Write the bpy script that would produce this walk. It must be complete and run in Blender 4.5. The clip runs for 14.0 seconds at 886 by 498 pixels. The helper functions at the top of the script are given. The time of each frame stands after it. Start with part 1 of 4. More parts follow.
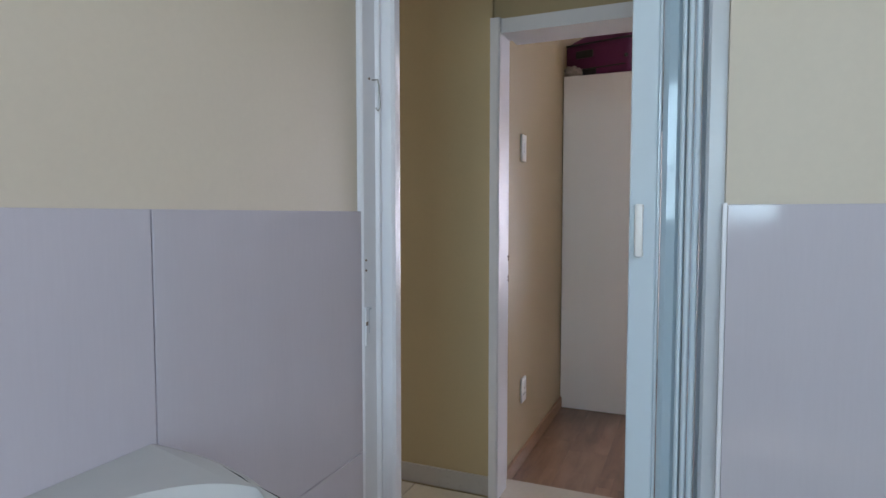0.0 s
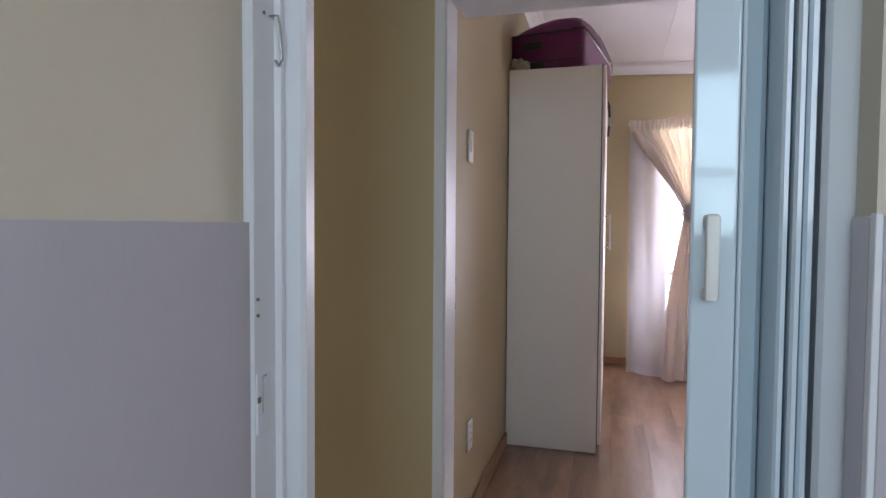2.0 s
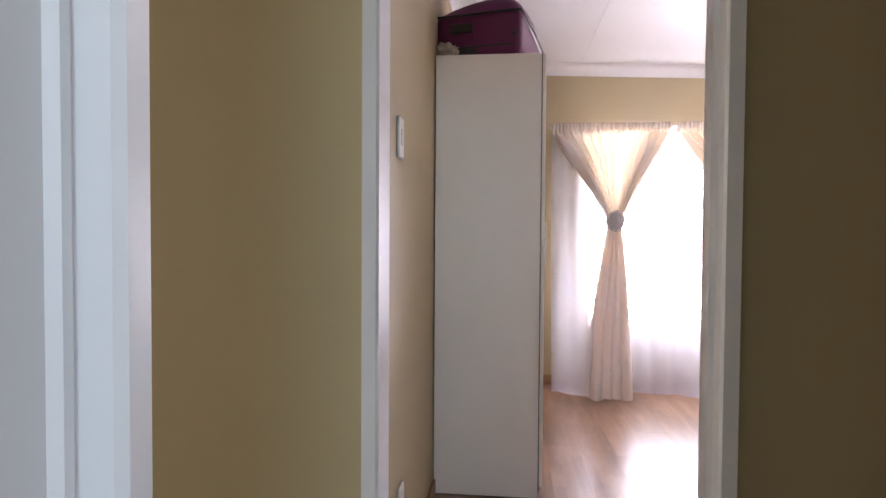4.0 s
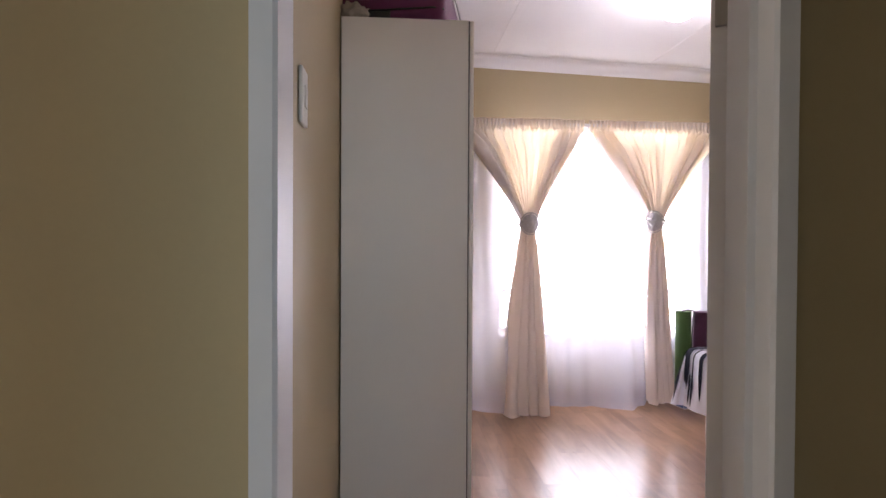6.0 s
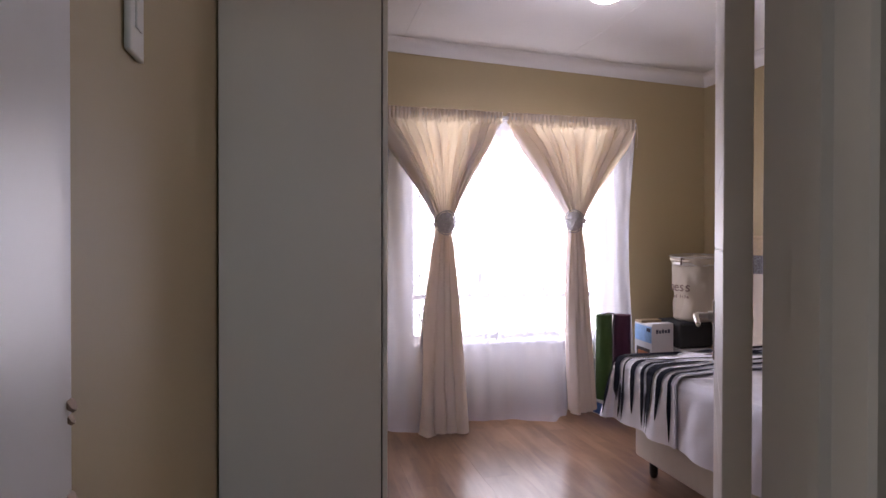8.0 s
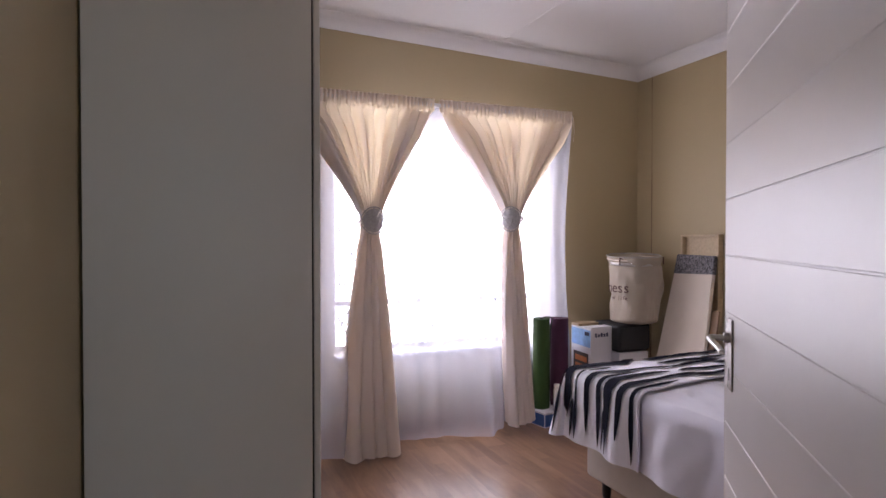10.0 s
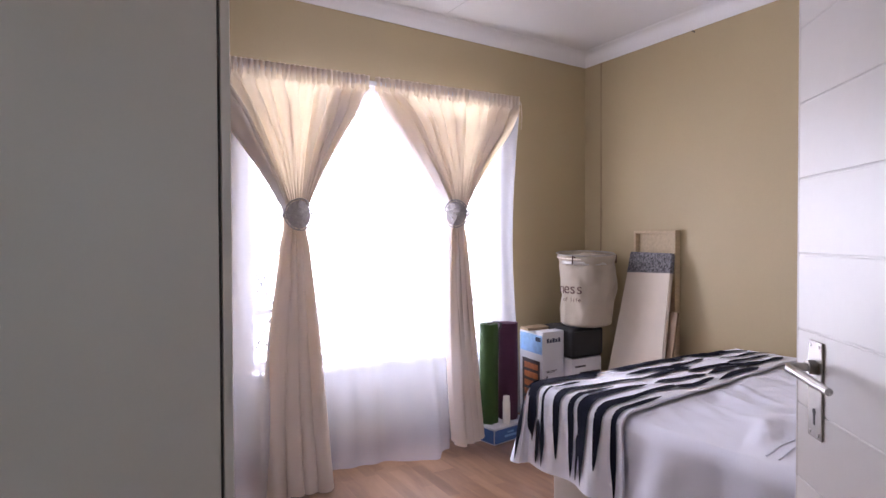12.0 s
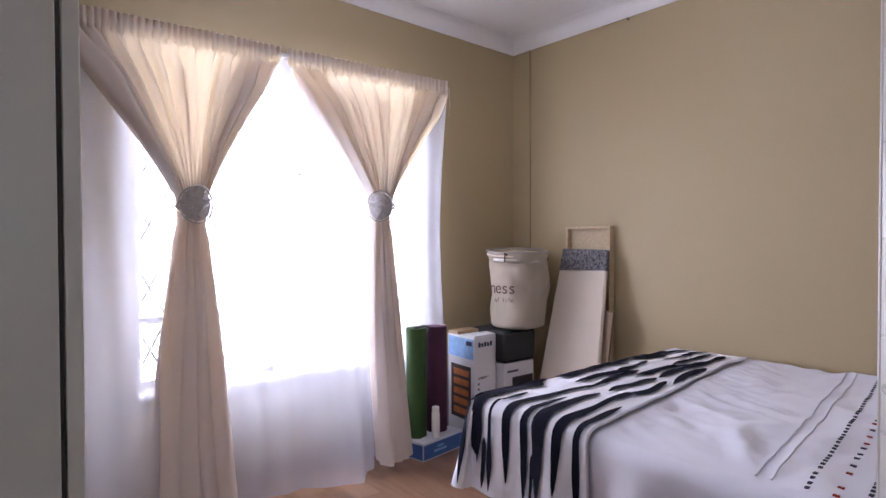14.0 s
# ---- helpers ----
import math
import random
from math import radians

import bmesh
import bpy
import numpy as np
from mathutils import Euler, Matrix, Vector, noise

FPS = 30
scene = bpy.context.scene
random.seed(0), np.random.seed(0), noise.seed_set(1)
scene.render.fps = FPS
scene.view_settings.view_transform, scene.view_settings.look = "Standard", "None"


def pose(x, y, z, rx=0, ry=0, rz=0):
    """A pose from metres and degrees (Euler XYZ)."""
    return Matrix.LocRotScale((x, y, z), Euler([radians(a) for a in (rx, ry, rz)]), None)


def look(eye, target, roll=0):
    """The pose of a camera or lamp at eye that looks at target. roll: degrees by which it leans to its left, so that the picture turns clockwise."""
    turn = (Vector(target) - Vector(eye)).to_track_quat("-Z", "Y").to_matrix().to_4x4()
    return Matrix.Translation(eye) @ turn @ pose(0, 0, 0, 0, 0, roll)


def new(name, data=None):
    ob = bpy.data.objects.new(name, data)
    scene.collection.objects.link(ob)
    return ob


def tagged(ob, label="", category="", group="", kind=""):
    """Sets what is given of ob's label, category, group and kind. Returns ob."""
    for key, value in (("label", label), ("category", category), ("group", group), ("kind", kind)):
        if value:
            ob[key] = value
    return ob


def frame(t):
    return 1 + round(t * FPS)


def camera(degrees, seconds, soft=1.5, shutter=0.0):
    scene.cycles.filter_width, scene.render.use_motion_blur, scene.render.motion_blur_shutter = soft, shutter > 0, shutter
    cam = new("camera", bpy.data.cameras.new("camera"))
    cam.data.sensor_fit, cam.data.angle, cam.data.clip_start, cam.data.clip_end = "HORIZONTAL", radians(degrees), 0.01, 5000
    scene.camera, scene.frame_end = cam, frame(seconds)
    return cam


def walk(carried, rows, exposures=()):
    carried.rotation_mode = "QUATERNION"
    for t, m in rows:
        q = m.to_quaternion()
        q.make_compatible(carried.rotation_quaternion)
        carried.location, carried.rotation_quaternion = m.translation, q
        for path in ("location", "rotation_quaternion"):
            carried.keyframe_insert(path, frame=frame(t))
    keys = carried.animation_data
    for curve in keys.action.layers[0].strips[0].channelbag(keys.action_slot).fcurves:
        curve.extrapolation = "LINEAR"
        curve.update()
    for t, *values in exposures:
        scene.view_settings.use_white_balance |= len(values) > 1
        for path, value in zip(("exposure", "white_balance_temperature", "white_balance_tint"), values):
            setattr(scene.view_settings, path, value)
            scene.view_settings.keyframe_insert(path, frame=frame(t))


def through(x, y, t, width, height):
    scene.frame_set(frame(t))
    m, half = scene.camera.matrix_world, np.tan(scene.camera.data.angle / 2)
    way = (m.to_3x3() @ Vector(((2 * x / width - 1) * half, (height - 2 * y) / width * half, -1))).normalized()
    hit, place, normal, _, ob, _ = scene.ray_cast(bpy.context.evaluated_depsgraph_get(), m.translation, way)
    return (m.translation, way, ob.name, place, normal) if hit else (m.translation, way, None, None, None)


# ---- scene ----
cam = camera(73.6, 14.0)
EXPOSURES = [
    (0, 0.72, 6200, 20), (1.5, 0.58, 6250, 21), (2.5, 0.58, 6350, 22), (3, 0.75, 6400, 22), (5.5, 1.12, 6550, 23), (6, 0.64, 6550, 23), (6.5, 0.36, 6550, 23),
    (7.5, -0.04, 6500, 24), (8, -0.24, 6500, 24), (10.5, -0.12, 6350, 22), (11, -0.02, 6250, 21), (12, 0.28, 6150, 21), (12.5, 0.32, 6100, 21), (13.5, 0.22, 6050, 21), (14, 0.14, 6000, 20)]
PATH = [
    (0, (0.764, 2.293, 1.225), (-0.014, 4.132, 1.111), -0.0),
    (0.5, (0.726, 2.397, 1.223), (-0.007, 4.255, 1.118), 0.0),
    (1, (0.666, 2.528, 1.227), (-0.011, 4.408, 1.129), 0.3),
    (1.5, (0.601, 2.647, 1.23), (-0.01, 4.549, 1.14), 0.4),
    (2, (0.548, 2.752, 1.232), (0.007, 4.676, 1.15), 0.4),
    (2.5, (0.487, 2.876, 1.243), (0.023, 4.82, 1.171), 0.4),
    (3, (0.432, 2.977, 1.248), (0.049, 4.939, 1.181), 0.4),
    (5.5, (0.237, 3.613, 1.239), (0.299, 5.611, 1.202), 0.3),
    (6, (0.219, 3.701, 1.221), (0.376, 5.695, 1.192), 0.3),
    (6.5, (0.22, 3.784, 1.211), (0.47, 5.769, 1.189), 0.2),
    (7, (0.223, 3.896, 1.206), (0.547, 5.869, 1.187), 0.2),
    (7.5, (0.227, 4.013, 1.205), (0.625, 5.973, 1.187), 0.1),
    (8, (0.245, 4.114, 1.205), (0.713, 6.058, 1.188), 0.1),
    (10.5, (0.246, 4.642, 1.236), (1.063, 6.467, 1.201), -0.1),
    (11, (0.262, 4.758, 1.237), (1.137, 6.557, 1.2), -0.2),
    (11.5, (0.298, 4.863, 1.232), (1.228, 6.634, 1.195), -0.2),
    (12, (0.335, 4.977, 1.224), (1.325, 6.714, 1.187), -0.2),
    (12.5, (0.347, 5.071, 1.226), (1.408, 6.766, 1.189), -0.2),
    (13, (0.3555, 5.159, 1.223), (1.4926, 6.8036, 1.185), -0.2),
    (13.5, (0.384, 5.2369, 1.212), (1.5894, 6.833, 1.174), -0.2),
    (14, (0.4281, 5.3149, 1.199), (1.6775, 6.875, 1.162), -0.2),
]
walk(cam, [(t, look(eye, target, roll)) for t, eye, target, roll in PATH], EXPOSURES)
BED_W, BATH_W, HALL_FILL = 86.0, 17.0, 27.0

# ---- light ----
world = bpy.data.worlds.new("world")
scene.world = world
world.use_nodes = True
wn = world.node_tree.nodes
sky = wn.new("ShaderNodeTexSky")
sky.sky_type, sky.sun_disc, sky.sun_elevation, sky.sun_rotation = "NISHITA", False, radians(55), radians(200)
world.node_tree.links.new(sky.outputs[0], wn["Background"].inputs[0])
wn["Background"].inputs[1].default_value = 0.1

sun = new("sun", bpy.data.lights.new("sun", "SUN"))
sun.data.energy, sun.data.angle, sun.data.color = 3.0, radians(0.5), (1.0, 0.95, 0.88)
sun.matrix_world = look((0, 0, 10), (2.0, 5.0, 0))


def opening_light(name, m, w, h, watts, colour):
    """The sky's light that comes in through an opening, known or added."""
    ob = new(name, bpy.data.lights.new(name, "AREA"))
    ob.data.shape, ob.data.size, ob.data.size_y = "RECTANGLE", w, h
    ob.data.energy, ob.data.color = watts, colour
    ob.matrix_world = m
    return ob


opening_light("bedroom_skylight", look((1.78, 8.43, 1.27), (1.78, 5.0, 1.19)), 1.68, 1.58, BED_W, (0.95, 0.955, 1.0))
opening_light("bathroom_skylight", look((0.825, 0.385, 1.65), (0.825, 3.0, 1.6)), 0.82, 0.98, BATH_W, (0.60, 0.9, 1.0))
# side lamp in an unseen opening, assumed so as to brighten the west tiles
opening_light("bathroom_unseen_side_light", look((2.0, 1.85, 1.7), (0.0, 2.2, 1.2)), 0.9, 0.9, 8.0, (0.84, 0.92, 1.0))
# added fill lamp at the passage's unseen west end, brightens jamb and wall
opening_light("passage_fill_light", look((-4.12, 4.05, 1.65), (0.5, 4.05, 1.65)), 0.7, 0.8, HALL_FILL, (0.97, 0.99, 0.83))

# ---- materials ----


def material(name, base, rough=0.6, var=0.06, scale=3.0, fine=60.0, bump=0.15, metal=0.0, sheen=0.0, spec=0.5, rvar=0.08, stretch=(1, 1, 1), dark=None, spread=0.35):
    """A painted, woven or moulded surface: two scales of colour variation, grain in roughness and relief."""
    m = bpy.data.materials.new(name)
    m.use_nodes = True
    n, l = m.node_tree.nodes, m.node_tree.links
    b = n["Principled BSDF"]
    tc, mp = n.new("ShaderNodeTexCoord"), n.new("ShaderNodeMapping")
    mp.inputs["Scale"].default_value = stretch
    l.new(tc.outputs["Object"], mp.inputs[0])
    big, small = n.new("ShaderNodeTexNoise"), n.new("ShaderNodeTexNoise")
    big.inputs["Scale"].default_value, big.inputs["Detail"].default_value = scale, 5
    small.inputs["Scale"].default_value, small.inputs["Detail"].default_value = fine, 4
    for x in (big, small):
        l.new(mp.outputs[0], x.inputs["Vector"])
    mix = n.new("ShaderNodeMix")
    mix.data_type = "RGBA"
    d = dark or tuple(c * (1 - 2.2 * var) for c in base)
    li = tuple(min(1, c * (1 + var)) for c in base)
    mix.inputs[6].default_value, mix.inputs[7].default_value = (*d, 1), (*li, 1)
    ramp = n.new("ShaderNodeMapRange")
    ramp.inputs[1].default_value, ramp.inputs[2].default_value = 0.5 - spread, 0.5 + spread * 0.6
    blend = n.new("ShaderNodeMath")
    blend.operation = "MULTIPLY_ADD"
    blend.inputs[1].default_value = 0.35
    l.new(small.outputs[0], blend.inputs[0])
    sub = n.new("ShaderNodeMath")
    sub.operation = "MULTIPLY"
    sub.inputs[1].default_value = 0.65
    l.new(big.outputs[0], sub.inputs[0])
    l.new(sub.outputs[0], blend.inputs[2])
    l.new(blend.outputs[0], ramp.inputs[0])
    l.new(ramp.outputs[0], mix.inputs[0])
    l.new(mix.outputs[2], b.inputs["Base Color"])
    rr = n.new("ShaderNodeMapRange")
    rr.inputs[3].default_value, rr.inputs[4].default_value = max(0.02, rough - rvar), min(1, rough + rvar)
    l.new(small.outputs[0], rr.inputs[0])
    l.new(rr.outputs[0], b.inputs["Roughness"])
    b.inputs["Metallic"].default_value, b.inputs["Specular IOR Level"].default_value = metal, spec
    b.inputs["Sheen Weight"].default_value = sheen
    if bump:
        bp = n.new("ShaderNodeBump")
        bp.inputs["Strength"].default_value, bp.inputs["Distance"].default_value = bump, 0.002
        l.new(blend.outputs[0], bp.inputs["Height"])
        l.new(bp.outputs[0], b.inputs["Normal"])
    return m


def cloth(name, base, see_through=0.0, glow=0.4, through=None, var=0.05):
    """A thin woven cloth that lets light through: diffuse on the near side, translucent from behind, open between the threads."""
    m = material(name, base, 0.9, var, 4.0, 240.0, 0.25, sheen=0.15)
    n, l = m.node_tree.nodes, m.node_tree.links
    b, out = n["Principled BSDF"], n["Material Output"]
    col = b.inputs["Base Color"].links[0].from_socket
    tr, mx = n.new("ShaderNodeBsdfTranslucent"), n.new("ShaderNodeMixShader")
    if through:
        tr.inputs["Color"].default_value = (*through, 1)
    else:
        l.new(col, tr.inputs["Color"])
    mx.inputs[0].default_value = glow
    l.new(b.outputs[0], mx.inputs[1])
    l.new(tr.outputs[0], mx.inputs[2])
    last = mx
    if see_through:
        tp, mx2 = n.new("ShaderNodeBsdfTransparent"), n.new("ShaderNodeMixShader")
        mx2.inputs[0].default_value = see_through
        l.new(mx.outputs[0], mx2.inputs[1])
        l.new(tp.outputs[0], mx2.inputs[2])
        last = mx2
    l.new(last.outputs[0], out.inputs["Surface"])
    return m


def tinted(m, amount=0.12):
    """Vary a piece's brightness from one object to the next."""
    n, l = m.node_tree.nodes, m.node_tree.links
    b = n["Principled BSDF"]
    src = b.inputs["Base Color"].links[0].from_socket
    info, mr, hs = n.new("ShaderNodeObjectInfo"), n.new("ShaderNodeMapRange"), n.new("ShaderNodeHueSaturation")
    mr.inputs[3].default_value, mr.inputs[4].default_value = 1 - amount, 1 + amount
    l.new(info.outputs["Random"], mr.inputs[0])
    l.new(mr.outputs[0], hs.inputs["Value"])
    l.new(src, hs.inputs["Color"])
    l.new(hs.outputs[0], b.inputs["Base Color"])
    return m


def laminate(name):
    """Oak-look laminate: three-strip print with grain along y, darker knots, satin lacquer."""
    m = bpy.data.materials.new(name)
    m.use_nodes = True
    n, l = m.node_tree.nodes, m.node_tree.links
    b = n["Principled BSDF"]
    geo, info = n.new("ShaderNodeNewGeometry"), n.new("ShaderNodeObjectInfo")
    add, mp = n.new("ShaderNodeVectorMath"), n.new("ShaderNodeMapping")
    add.operation = "ADD"
    comb = n.new("ShaderNodeCombineXYZ")
    mul = n.new("ShaderNodeMath")
    mul.operation = "MULTIPLY"
    mul.inputs[1].default_value = 37.0
    l.new(info.outputs["Random"], mul.inputs[0])
    l.new(mul.outputs[0], comb.inputs[0])
    l.new(mul.outputs[0], comb.inputs[2])
    l.new(geo.outputs["Position"], add.inputs[0])
    l.new(comb.outputs[0], add.inputs[1])
    mp.inputs["Scale"].default_value = (6.5, 1.25, 1.0)
    l.new(add.outputs[0], mp.inputs[0])
    grain, fine, strip = n.new("ShaderNodeTexNoise"), n.new("ShaderNodeTexNoise"), n.new("ShaderNodeTexNoise")
    grain.inputs["Scale"].default_value, grain.inputs["Detail"].default_value, grain.inputs["Distortion"].default_value = 2.0, 3, 0.8
    fine.inputs["Scale"].default_value, fine.inputs["Detail"].default_value = 16.0, 4
    strip.inputs["Scale"].default_value, strip.inputs["Detail"].default_value = 1.2, 2
    for x in (grain, fine, strip):
        l.new(mp.outputs[0], x.inputs["Vector"])
    ramp = n.new("ShaderNodeValToRGB")
    e = ramp.color_ramp.elements
    e[0].position, e[0].color = 0.35, (0.15, 0.078, 0.046, 1)
    e[1].position, e[1].color = 0.65, (0.32, 0.19, 0.12, 1)
    mid = e.new(0.48)
    mid.color = (0.235, 0.13, 0.078, 1)
    s1 = n.new("ShaderNodeMath")
    s1.operation = "MULTIPLY_ADD"
    s1.inputs[1].default_value = 0.10
    l.new(fine.outputs[0], s1.inputs[0])
    s2 = n.new("ShaderNodeMath")
    s2.operation = "MULTIPLY_ADD"
    s2.inputs[1].default_value = 0.45
    l.new(grain.outputs[0], s2.inputs[0])
    s3 = n.new("ShaderNodeMath")
    s3.operation = "MULTIPLY"
    s3.inputs[1].default_value = 0.45
    l.new(strip.outputs[0], s3.inputs[0])
    l.new(s3.outputs[0], s2.inputs[2])
    l.new(s2.outputs[0], s1.inputs[2])
    l.new(s1.outputs[0], ramp.inputs[0])
    swap, stave, mul2 = n.new("ShaderNodeMapping"), n.new("ShaderNodeTexBrick"), n.new("ShaderNodeMix")
    swap.inputs["Rotation"].default_value = (0, 0, radians(90))
    l.new(geo.outputs["Position"], swap.inputs[0])
    l.new(swap.outputs[0], stave.inputs["Vector"])
    stave.offset, stave.offset_frequency = 0.37, 2
    stave.inputs["Color1"].default_value, stave.inputs["Color2"].default_value = (0.72, 0.70, 0.69, 1), (1.18, 1.17, 1.15, 1)
    stave.inputs["Scale"].default_value, stave.inputs["Mortar Size"].default_value = 1.0, 0.0
    stave.inputs["Brick Width"].default_value, stave.inputs["Row Height"].default_value = 0.41, 0.0643
    mul2.data_type, mul2.blend_type = "RGBA", "MULTIPLY"
    mul2.inputs[0].default_value = 0.6
    l.new(ramp.outputs[0], mul2.inputs[6])
    l.new(stave.outputs["Color"], mul2.inputs[7])
    l.new(mul2.outputs[2], b.inputs["Base Color"])
    b.inputs["Roughness"].default_value = 0.3
    b.inputs["Specular IOR Level"].default_value = 0.5
    rr = n.new("ShaderNodeMapRange")
    rr.inputs[3].default_value, rr.inputs[4].default_value = 0.27, 0.29
    b.inputs["Coat Weight"].default_value, b.inputs["Coat Roughness"].default_value = 0.4, 0.18
    l.new(grain.outputs[0], rr.inputs[0])
    l.new(rr.outputs[0], b.inputs["Roughness"])
    bp = n.new("ShaderNodeBump")
    bp.inputs["Strength"].default_value, bp.inputs["Distance"].default_value = 0.01, 0.0002
    l.new(fine.outputs[0], bp.inputs["Height"])
    l.new(bp.outputs[0], b.inputs["Normal"])
    return tinted(m, 0.07)


def glowing(name, colour, strength):
    m = bpy.data.materials.new(name)
    m.use_nodes = True
    b = m.node_tree.nodes["Principled BSDF"]
    b.inputs["Base Color"].default_value = (*colour, 1)
    b.inputs["Emission Color"].default_value, b.inputs["Emission Strength"].default_value = (*colour, 1), strength
    return m


def glass(name):
    m = bpy.data.materials.new(name)
    m.use_nodes = True
    b = m.node_tree.nodes["Principled BSDF"]
    b.inputs["Transmission Weight"].default_value, b.inputs["Roughness"].default_value, b.inputs["IOR"].default_value = 1.0, 0.02, 1.45
    return m


M_WALL = material("tan_wall_paint", (0.435, 0.35, 0.207), 0.55, 0.03, 1.3, 90.0, 0.12)
M_CREAM = material("cream_wall_paint", (0.60, 0.53, 0.42), 0.5, 0.03, 1.1, 80.0, 0.12)
M_CEIL = material("white_ceiling_paint", (0.80, 0.79, 0.80), 0.8, 0.02, 1.5, 70.0, 0.08)
M_TRIM = material("white_gloss_enamel", (0.76, 0.76, 0.79), 0.3, 0.02, 3.0, 12.0, 0.0, rvar=0.02)
M_TILE = tinted(material("pale_grey_wall_tile", (0.52, 0.49, 0.53), 0.09, 0.03, 1.2, 30.0, 0.02, stretch=(6, 6, 0.5)), 0.02)
M_GROUT = material("grey_grout", (0.42, 0.41, 0.42), 0.85, 0.08, 10, 120, 0.3)
M_FLOORTILE = tinted(material("cream_floor_tile", (0.58, 0.52, 0.43), 0.22, 0.05, 4.0, 40.0, 0.03), 0.03)
M_SKIRT = material("brown_timber_skirting", (0.30, 0.165, 0.085), 0.4, 0.15, 6, 60, 0.15, stretch=(1, 1, 12))
M_GREYSKIRT = material("grey_tile_skirting", (0.42, 0.40, 0.38), 0.3, 0.05, 5, 60, 0.05)
M_LAM = laminate("oak_laminate")
M_MELAMINE = material("white_melamine", (0.83, 0.78, 0.725), 0.38, 0.015, 2.0, 220.0, 0.1)
M_GAP_SHADE = material("dark_gap_shade", (0.05, 0.035, 0.03), 0.6, 0.1)
M_PVC = material("glossy_white_pvc", (0.60, 0.69, 0.75), 0.07, 0.02, 3, 30, 0.0, rvar=0.015)
M_SEAM_RECESS = material("grey_seam_and_recess_shade", (0.36, 0.42, 0.46), 0.5, 0.05)
M_CURTAIN = cloth("cream_curtain_cloth", (0.73, 0.67, 0.65), 0.0, 0.31, through=(0.95, 0.78, 0.50))
M_SHEER = cloth("white_sheer_voile", (0.74, 0.77, 0.90), 0.56, 0.42)
M_BARS = material("grey_painted_bars", (0.22, 0.22, 0.23), 0.5, 0.1)
M_STEEL = material("brushed_steel", (0.42, 0.40, 0.38), 0.38, 0.06, 20, 200, 0.05, metal=1.0)
M_GAUZE = material("silver_gauze", (0.40, 0.37, 0.375), 0.5, 0.25, 50, 240, 0.6, metal=0.15)
M_CHROME = material("satin_chrome", (0.50, 0.48, 0.46), 0.30, 0.05, 20, 150, 0.03, metal=1.0)
M_RUST = material("worn_strike_plate", (0.30, 0.22, 0.16), 0.6, 0.3, 60, 200, 0.4, metal=0.5)
M_DOOR = material("white_door_paint", (0.80, 0.78, 0.78), 0.32, 0.02, 4, 60, 0.08)
M_WHITEPL = material("white_plastic", (0.78, 0.77, 0.74), 0.35, 0.03, 8, 60, 0.05)
M_CERAMIC = material("white_ceramic", (0.50, 0.49, 0.47), 0.08, 0.02, 3, 30, 0.0)
M_SHEET = material("white_cotton_sheet", (0.82, 0.84, 0.98), 0.85, 0.02, 6, 300, 0.2, sheen=0.2)
M_BASE = material("beige_bed_base_fabric", (0.55, 0.50, 0.45), 0.9, 0.06, 10, 300, 0.3)
M_BLACK = material("black_plastic", (0.02, 0.02, 0.022), 0.5, 0.2, 10, 80, 0.15)

M_GREEN = material("green_foam_mat", (0.032, 0.082, 0.016), 0.75, 0.12, 8, 260, 0.4)
M_PURPLE = material("purple_foam_mat", (0.062, 0.012, 0.042), 0.75, 0.12, 8, 260, 0.4)
M_CASE = material("purple_suitcase_cloth", (0.12, 0.010, 0.075), 0.55, 0.15, 6, 400, 0.3)
M_CARD = material("white_printed_card", (0.62, 0.62, 0.66), 0.45, 0.04, 5, 60, 0.05)
M_CARDBLUE = material("blue_printed_card", (0.05, 0.13, 0.36), 0.45, 0.08, 5, 60, 0.05)
M_SKYPRINT = material("pale_blue_print", (0.22, 0.42, 0.72), 0.45, 0.3, 5, 30, 0.02)
M_DARKPRINT = material("dark_print", (0.03, 0.022, 0.025), 0.45, 0.3, 12, 60, 0.02)
M_ORANGE = material("orange_print", (0.42, 0.13, 0.04), 0.45, 0.4, 14, 60, 0.02)
M_INK = material("black_ink", (0.03, 0.03, 0.04), 0.5, 0.1)
M_TEXTBROWN = material("brown_print", (0.10, 0.05, 0.045), 0.7, 0.1)
M_NAVY = material("navy_print", (0.02, 0.025, 0.07), 0.6, 0.1)
M_LINEN = material("natural_linen_canvas", (0.40, 0.345, 0.28), 0.9, 0.07, 7, 420, 0.4, sheen=0.1)
M_CANVAS = material("cream_cotton_cover", (0.70, 0.62, 0.53), 0.9, 0.05, 6, 400, 0.3)
M_GREYBAND = material("grey_patterned_cloth", (0.16, 0.155, 0.17), 0.9, 0.5, 90, 160, 0.3, spread=0.15)
M_PINE = material("pale_pine", (0.56, 0.44, 0.28), 0.5, 0.12, 5, 60, 0.1, stretch=(1, 10, 10))
M_BROWNBOARD = material("brown_board", (0.24, 0.16, 0.10), 0.6, 0.12, 5, 60, 0.1)
M_BLACKBAG = material("black_nylon", (0.014, 0.014, 0.017), 0.7, 0.2, 8, 300, 0.3)
M_RED = material("red_thread", (0.35, 0.02, 0.03), 0.8, 0.1)

# ---- helpers for shapes ----


